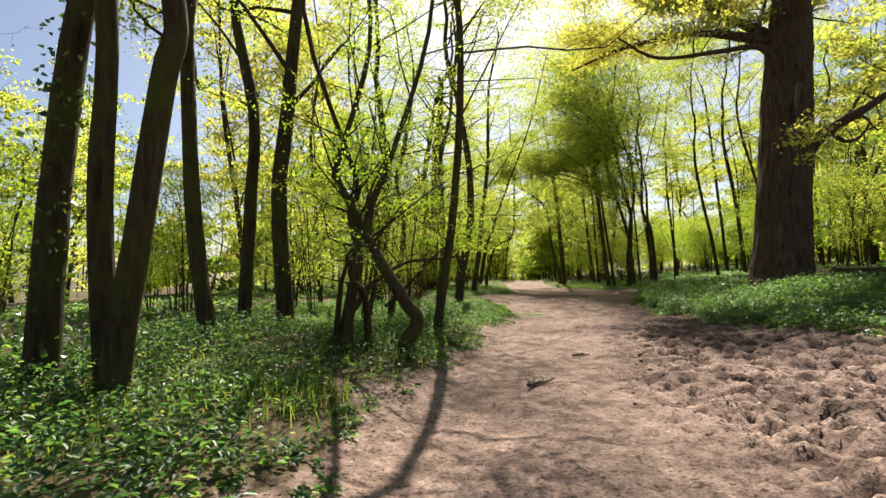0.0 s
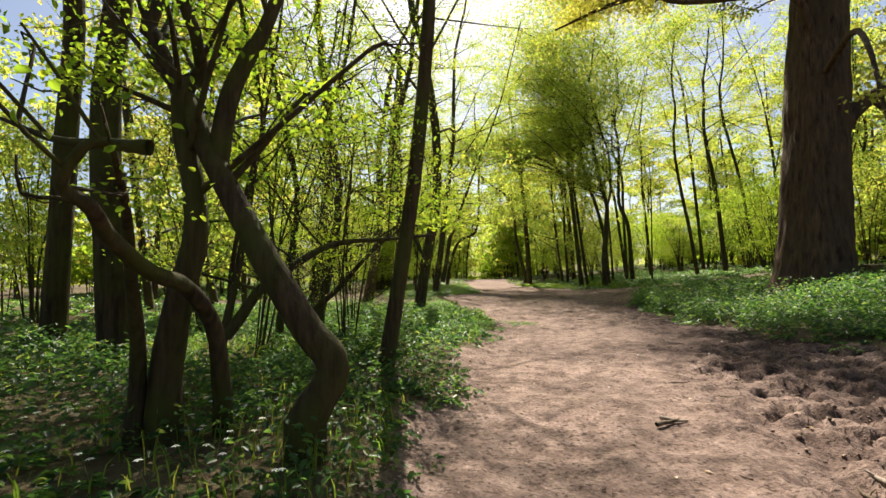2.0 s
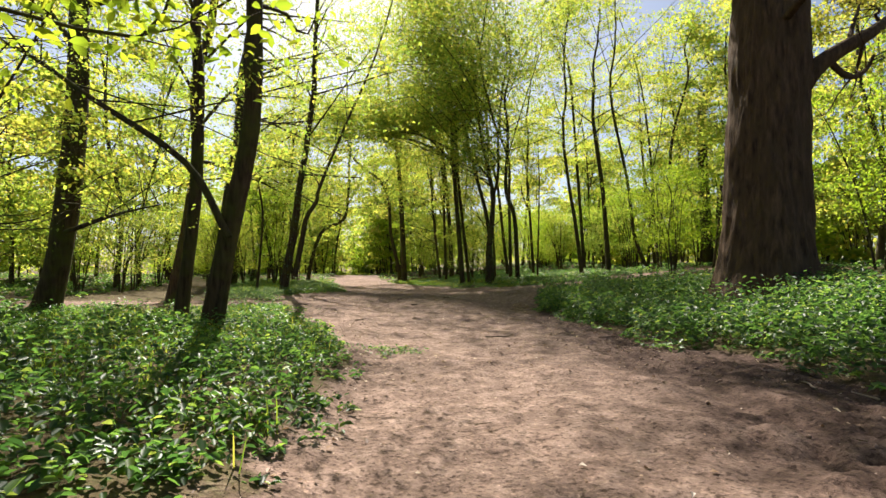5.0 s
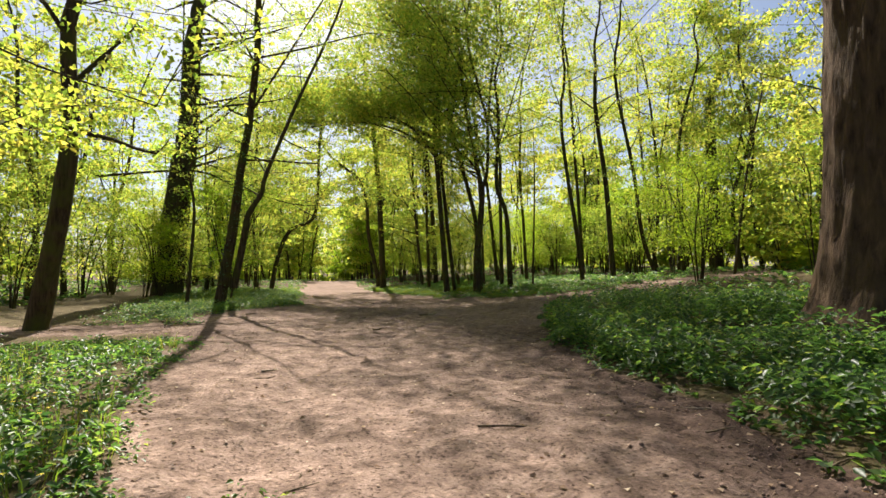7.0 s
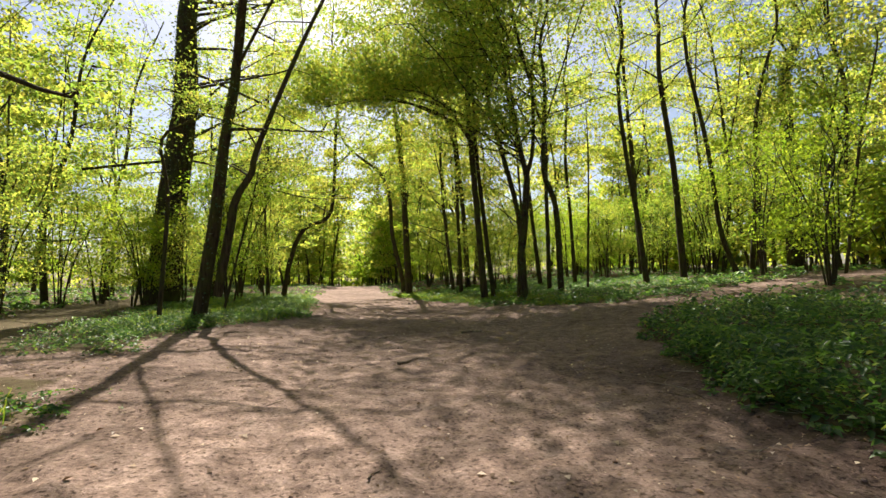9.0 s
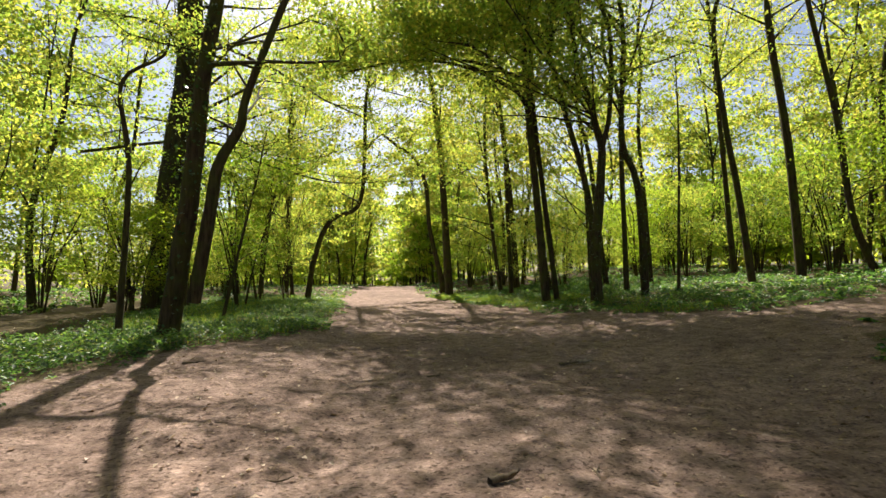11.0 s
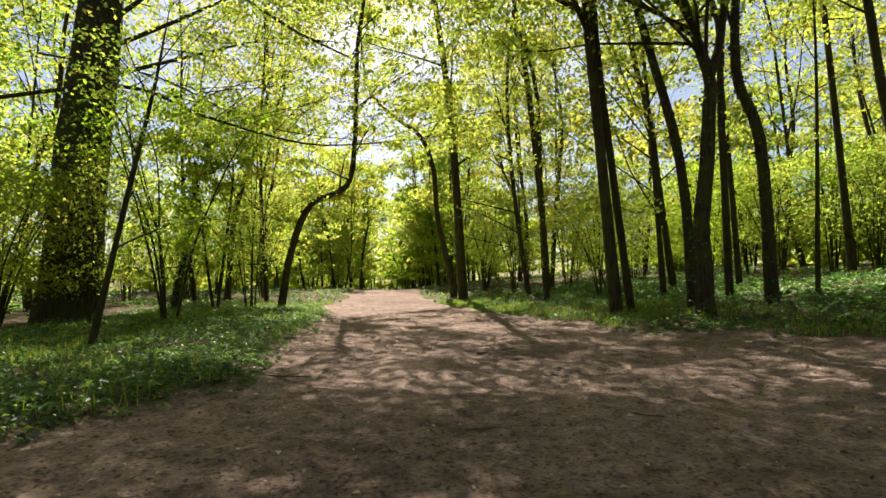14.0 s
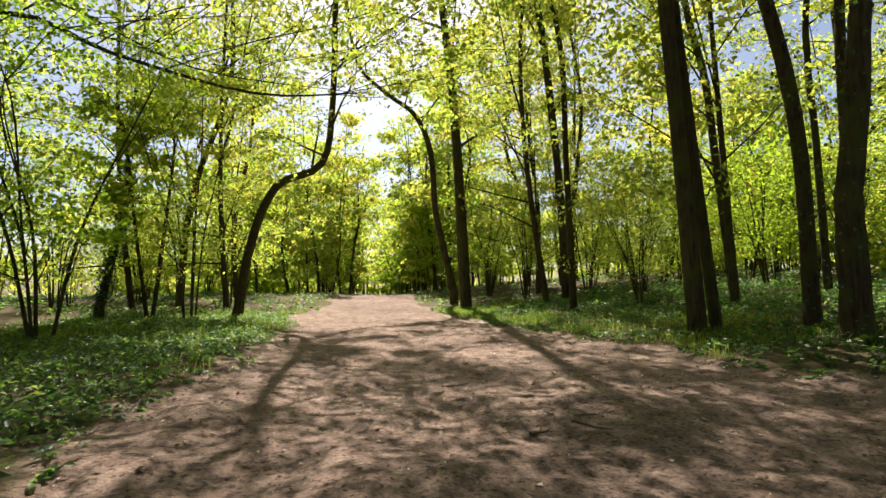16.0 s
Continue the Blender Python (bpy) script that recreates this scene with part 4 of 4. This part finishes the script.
def low_plants():
    rng = np.random.default_rng(9)
    clump = lambda x, y: np.clip(0.75 + 0.55 * lattice(x, y, 1.3, 21) + 0.3 * lattice(x, y, 0.4, 22), 0.05, 1)
    wild = lambda x, y: (bare(x, y) < 0.35) * clump(x, y) + (bare(x, y) >= 0.35) * (bare(x, y) < 0.97) * 0.3
    lush = lambda x, y: np.clip(0.6 + 0.5 * lattice(x, y, 2.1, 23) + 0.3 * lattice(x, y, 0.7, 24), 0.12, 1.2)
    things = [
        ("herb_carpet", "low green dog's mercury and nettles beside the path", 20000, (-7.5, 3.5, 0, 28), 0.46, 0.07, 10, LEAF_HERB),
        ("herb_carpet", "low green nettles and ivy below the oak", 20000, (7, 18.5, 8.5, 32), 0.56, 0.1, 8, LEAF_HERB),
        ("herb_carpet", "green woodland herbs west of the path", 24000, (-1.5, 7.5, 30, 60), 0.26, 0.075, 7, LEAF_HERB),
        ("herb_carpet", "green woodland herbs on the east bank", 17000, (12, 28, 34, 62), 0.24, 0.09, 6, LEAF_HERB),
        ("herb_carpet", "distant green woodland floor plants", 9000, (-30, -5, 2, 90), 0.3, 0.22, 4, LEAF_HERB),
        ("herb_carpet", "distant green woodland floor plants", 8000, (15, 50, 10, 110), 0.3, 0.22, 4, LEAF_HERB),
        ("herb_carpet", "distant green woodland floor plants", 7000, (-5, 18, 60, 125), 0.25, 0.18, 4, LEAF_HERB),
    ]
    for name, label, n, (x0, x1, y0, y1), h, leaf, per, mat in things:
        fade = lambda x, y: np.clip(np.minimum(np.minimum(x - x0, x1 - x), np.minimum(y - y0, y1 - y)) / 1.6 + 0.5 * lattice(x, y, 1.4, 25), 0, 1)
        x, y = beds(rng, n, x0, x1, y0, y1, lambda x, y: wild(x, y) * fade(x, y))
        hs = h * lush(x, y) * rng.uniform(0.5, 1.2, len(x)) * np.clip(1.1 - bare(x, y) * 2, 0.25, 1)
        tagged(new(name, herb_mesh(name, x, y, hs, rng, mat, leaf, per, y0 < 12 and x1 < 5)), label, "plants", kind="stuff")
    for label, n, box, h in (("tufts of long bright grass beside the path", 26000, (0, 7.5, 36, 60), 0.24), ("grass among the herbs by the path", 26000, (-6, 3, 2, 27), 0.28), ("sunlit grass on the bank by the path", 48000, (11.5, 18, 38, 62), 0.2)):
        g = lambda x, y: (bare(x, y) < 0.45) * np.clip(0.45 + 0.8 * lattice(x, y, 1.9, 31), 0, 1)
        x, y = beds(rng, n, *box, g)
        tagged(new("grass", blades_mesh("grass", x, y, h * rng.uniform(0.5, 1.3, len(x)), rng, BLADE)), label, "grass", kind="stuff")
    rim = lambda x, y: np.clip(0.05 + 0.3 * (y > 17) + 1.2 * (bare(x, y) > 0.02) * (bare(x, y) < 0.98) + 0.35 * (bare(x, y) >= 0.98) * (np.abs(x - centre(y)) > 2.2) * (lattice(x, y, 1.5, 41) > 0), 0, 1)
    x, y = beds(rng, 42000, -3, 18, 2, 52, rim)
    p = np.stack([x, y, ground_z(x, y) + 0.012], 1)
    tagged(new("leaf_litter", leaves_mesh("leaf_litter", p, 0.018 + 0.06 * rng.random(len(x)) ** 2.5, LITTER, rng, 0.8, 0.7)), "dry brown fallen leaves and chips on the soil", "leaves", kind="stuff")

    sprig = lambda x, y: (bare(x, y) > 0.5) * np.clip(lattice(x, y, 1.6, 51) + 0.3 * lattice(x, y, 0.5, 52) - 0.1 - 0.3 * (x - 2.5) + 0.4 * (bare(x, y) < 1), 0, 1)
    x, y = beds(rng, 9000, 0.8, 4.8, 18.5, 28, sprig)
    tagged(new("trodden_weeds", herb_mesh("trodden_weeds", x, y, np.full(len(x), 0.05), rng, LEAF_HERB, 0.05, 5)), "sparse trodden weeds on the bare soil", "plants", kind="stuff")
    # tall nettles in the bed below the oak
    tall = lambda x, y: (bare(x, y) < 0.1) * np.clip(0.35 + 1.3 * lattice(x, y, 1.9, 81), 0, 1)
    x, y = beds(rng, 3000, 8.3, 15, 14, 28, tall)
    tagged(new("nettles", herb_mesh("nettles", x, y, rng.uniform(0.4, 0.9, len(x)), rng, LEAF_HERB, 0.09, 22, True)), "tall dark green nettles and brambles below the oak", "plants", kind="stuff")
    # flowers among the herbs
    for label, mat, n, box, size in (("small white star flowers among the herbs", PETAL, 90, (-3.2, -0.2, 5.5, 9.6), 0.028), ("white garlic flowers on the bank", PETAL, 260, (13.5, 22, 36, 47), 0.03),
                                     ("small yellow flowers by the path", PETAL_YELLOW, 45, (0.6, 2.6, 19, 23), 0.022)):
        x, y = beds(rng, n, *box, lambda x, y: (bare(x, y) < 0.6) * 1.0)
        k = np.repeat(np.arange(len(x)), 5)
        a = np.tile(np.arange(5) * 1.257, len(x)) + rng.random(len(k)) * 0.3
        z = ground_z(x, y) + rng.uniform(0.16, 0.34, len(x))
        w = np.stack([np.cos(a), np.sin(a), 0 * a + 0.2], 1)
        p = np.stack([x[k], y[k], z[k]], 1) + w * size * 0.5
        tagged(new("wild_flowers", leaves_mesh("wild_flowers", p, np.full(len(k), size), mat, rng, 0.85, 0.6, w)), label, "flowers", kind="stuff")
    # last year's leaves, thickest along the edges of the path
    fall = lambda x, y: np.clip(0.1 + 0.35 * (y > 19) + 0.9 * (bare(x, y) < 0.95) + 0.6 * lattice(x, y, 1.1, 71), 0.03, 1) * (bare(x, y) > 0.3)
    x, y = beds(rng, 15000, -1, 20, 2, 56, fall)
    n = len(x)
    p = np.stack([x, y, ground_z(x, y) + rng.uniform(0.004, 0.02, n)], 1)
    tagged(new("leaf_litter", leaves_mesh("leaf_litter", p, 0.022 + 0.05 * rng.random(n) ** 1.8, DRY_LEAF, rng, 0.72, 0.6, None, 0.5)), "dry brown fallen leaves strewn over the soil", "leaves", kind="stuff")
    # clods on the churned ground, twig scraps on the path
    m = lambda x, y: 0.9 * mud(x, y) * (bare(x, y) > 0.8) * np.clip(0.5 + lattice(x, y, 0.9, 43), 0, 1)
    x, y = beds(rng, 20000, 0, 10, 2, 27, m)
    n = len(x)
    size = 0.007 + 0.026 * rng.random(n) ** 3
    octa = np.array([(1, 0, 0), (0, 1, 0), (-1, 0, 0), (0, -1, 0), (0, 0, 0.8), (0, 0, -0.8)])
    v = octa[None] * size[:, None, None] * rng.uniform(0.6, 1.4, (n, 6, 3)) + np.stack([x, y, ground_z(x, y) + size * 0.3], 1)[:, None]
    f = np.array([(0, 1, 4), (1, 2, 4), (2, 3, 4), (3, 0, 4), (1, 0, 5), (2, 1, 5), (3, 2, 5), (0, 3, 5)])
    me = bpy.data.meshes.new("soil_clods")
    mesh_arrays(me, v.reshape(-1, 3), (f[None] + np.arange(n)[:, None, None] * 6).reshape(-1, 3))
    a = me.attributes.new("soil", "FLOAT", "POINT")
    a.data.foreach_set("value", np.ones(n * 6, np.float32))
    me.materials.append(SOIL)
    tagged(new("soil_clods", me), "small clods and stones on the churned soil", "soil", kind="stuff")


low_plants()


def stick(x, y, length, thick, turn, seed, label, wood=TWIG):
    """A fallen stick with a kink and a side shoot."""
    rng = np.random.default_rng(seed)
    z = float(ground_z(np.array([x]), np.array([y]))[0])
    root = new("fallen_stick")
    root.location = (x, y, z)
    root.rotation_euler = (0, 0, radians(turn))
    tagged(root, label, "stick", "sticks on the path")
    t = Tubes()
    n = rng.normal(size=4) * 0.06 * length
    line = smooth_line([(-length / 2, 0, thick), (-length / 6, n[0], thick * 1.1), (length / 6, n[1], thick), (length / 2, n[2], thick * 1.6)], 3)
    t.add(line, np.linspace(thick, thick * 0.45, len(line)), 6, rng, 0.2)
    part("stem", t.mesh("stem", wood), root)
    s = Tubes()
    s.add([line[5], line[5] + [length * 0.12, length * 0.1 * np.sign(n[3]), thick], line[5] + [length * 0.2, length * 0.22 * np.sign(n[3]), thick * 1.5]], [thick * 0.6, thick * 0.4, thick * 0.2], 4)
    part("side_shoot", s.mesh("side_shoot", wood), root)
    return root


def sticks():
    rng = np.random.default_rng(31)
    dry, bits = "dry brown stick lying on the path", "small broken twig on the soil"
    for k, (x, y, length, thick, turn) in enumerate(((1.45, 7.6, 0.6, 0.03, 40), (3.3, 8.4, 0.35, 0.02, 70), (2.66, 9.9, 0.3, 0.025, 20), (3.77, 11.6, 0.3, 0.012, 5), (6.15, 20.6, 0.9, 0.012, -20), (3.7, 23.8, 0.3, 0.012, 10),
                                                     (6.7, 29.2, 0.28, 0.03, 20), (7.4, 29.1, 0.35, 0.012, 50), (5.1, 29.6, 0.3, 0.01, 10), (9.4, 33.2, 0.35, 0.03, 0), (7.1, 33.0, 0.25, 0.014, 10), (3.5, 34.6, 0.35, 0.02, 5),
                                                     (7.9, 37.1, 0.3, 0.012, 0), (9.6, 37.2, 0.5, 0.012, -50), (6.0, 39.8, 0.9, 0.014, -30), (10.1, 41.8, 0.45, 0.014, -60), (9.5, 41.7, 0.2, 0.02, 10), (9.4, 44.1, 0.4, 0.012, 5))):
        stick(x, y, length, thick, turn, 500 + k, dry)
    for k, (x, y, length, thick, turn) in enumerate(((1.35, 7.6, 0.42, 0.032, 55), (1.4, 7.85, 0.25, 0.022, 25), (2.76, 9.96, 0.26, 0.024, -50), (3.47, 8.5, 0.22, 0.02, 80), (2.95, 6.3, 0.3, 0.014, -70), (9.72, 33.3, 0.26, 0.035, -8),
                                                     (5.8, 40.1, 0.75, 0.012, -50), (3.78, 24.24, 0.24, 0.02, 5), (4.0, 22.5, 0.4, 0.008, 20), (9.0, 39.5, 0.3, 0.012, 10))):
        stick(x, y, length, thick, turn, 700 + k, "pale weathered piece of wood lying on the soil", PALE_WOOD)
    for k in range(34):
        y = rng.uniform(15, 27)
        x = float(np.interp(y, RIGHT_Y, RIGHT_X)) + rng.uniform(-0.9, 0.35)
        stick(x, y, rng.uniform(0.25, 0.8), rng.uniform(0.006, 0.013), rng.uniform(0, 180), 740 + k, "dead twig at the edge of the nettle bed", PALE_WOOD if k % 2 else TWIG)
    for k in range(60):
        y = rng.uniform(4, 52)
        x = centre(y) + rng.uniform(-2.4, 4.0)
        if bare(np.array([x]), np.array([y]))[0] > 0.6:
            stick(x, y, rng.uniform(0.08, 0.3), rng.uniform(0.004, 0.009), rng.uniform(0, 180), 600 + k, bits)


sticks()


def fallen_log(x, y, length, thick, turn, label):
    """A fallen trunk with sawn ends and a broken limb."""
    rng = np.random.default_rng(int(x * 10))
    z = float(ground_z(np.array([x]), np.array([y]))[0])
    root = new("fallen_log")
    root.location, root.rotation_euler = (x, y, z), (0, 0, radians(turn))
    tagged(root, label, "log")
    t = Tubes()
    line = smooth_line([(-length / 2, 0, thick * 0.8), (-length / 6, 0.1, thick * 0.85), (length / 6, -0.05, thick * 0.8), (length / 2, 0.12, thick * 0.75)], 4)
    t.add(line, np.linspace(thick, thick * 0.8, len(line)), 14, rng, 0.15)
    t.add([line[0], line[0] + [-0.01, 0, 0]], [thick, 0.001], 14)
    t.add([line[-1], line[-1] + [0.01, 0, 0]], [thick * 0.8, 0.001], 14)
    part("log_body", t.mesh("log_body", BARK), root)
    s = Tubes()
    s.add(smooth_line([line[6], line[6] + [0.3, 0.4, 0.35], line[6] + [0.9, 0.7, 0.8]], 3), np.linspace(thick * 0.35, 0.02, 7), 7, rng, 0.2)
    part("broken_limb", s.mesh("broken_limb", BARK), root)


fallen_log(21.5, 24.5, 6.0, 0.28, 20, "mossy fallen log lying behind the oak")
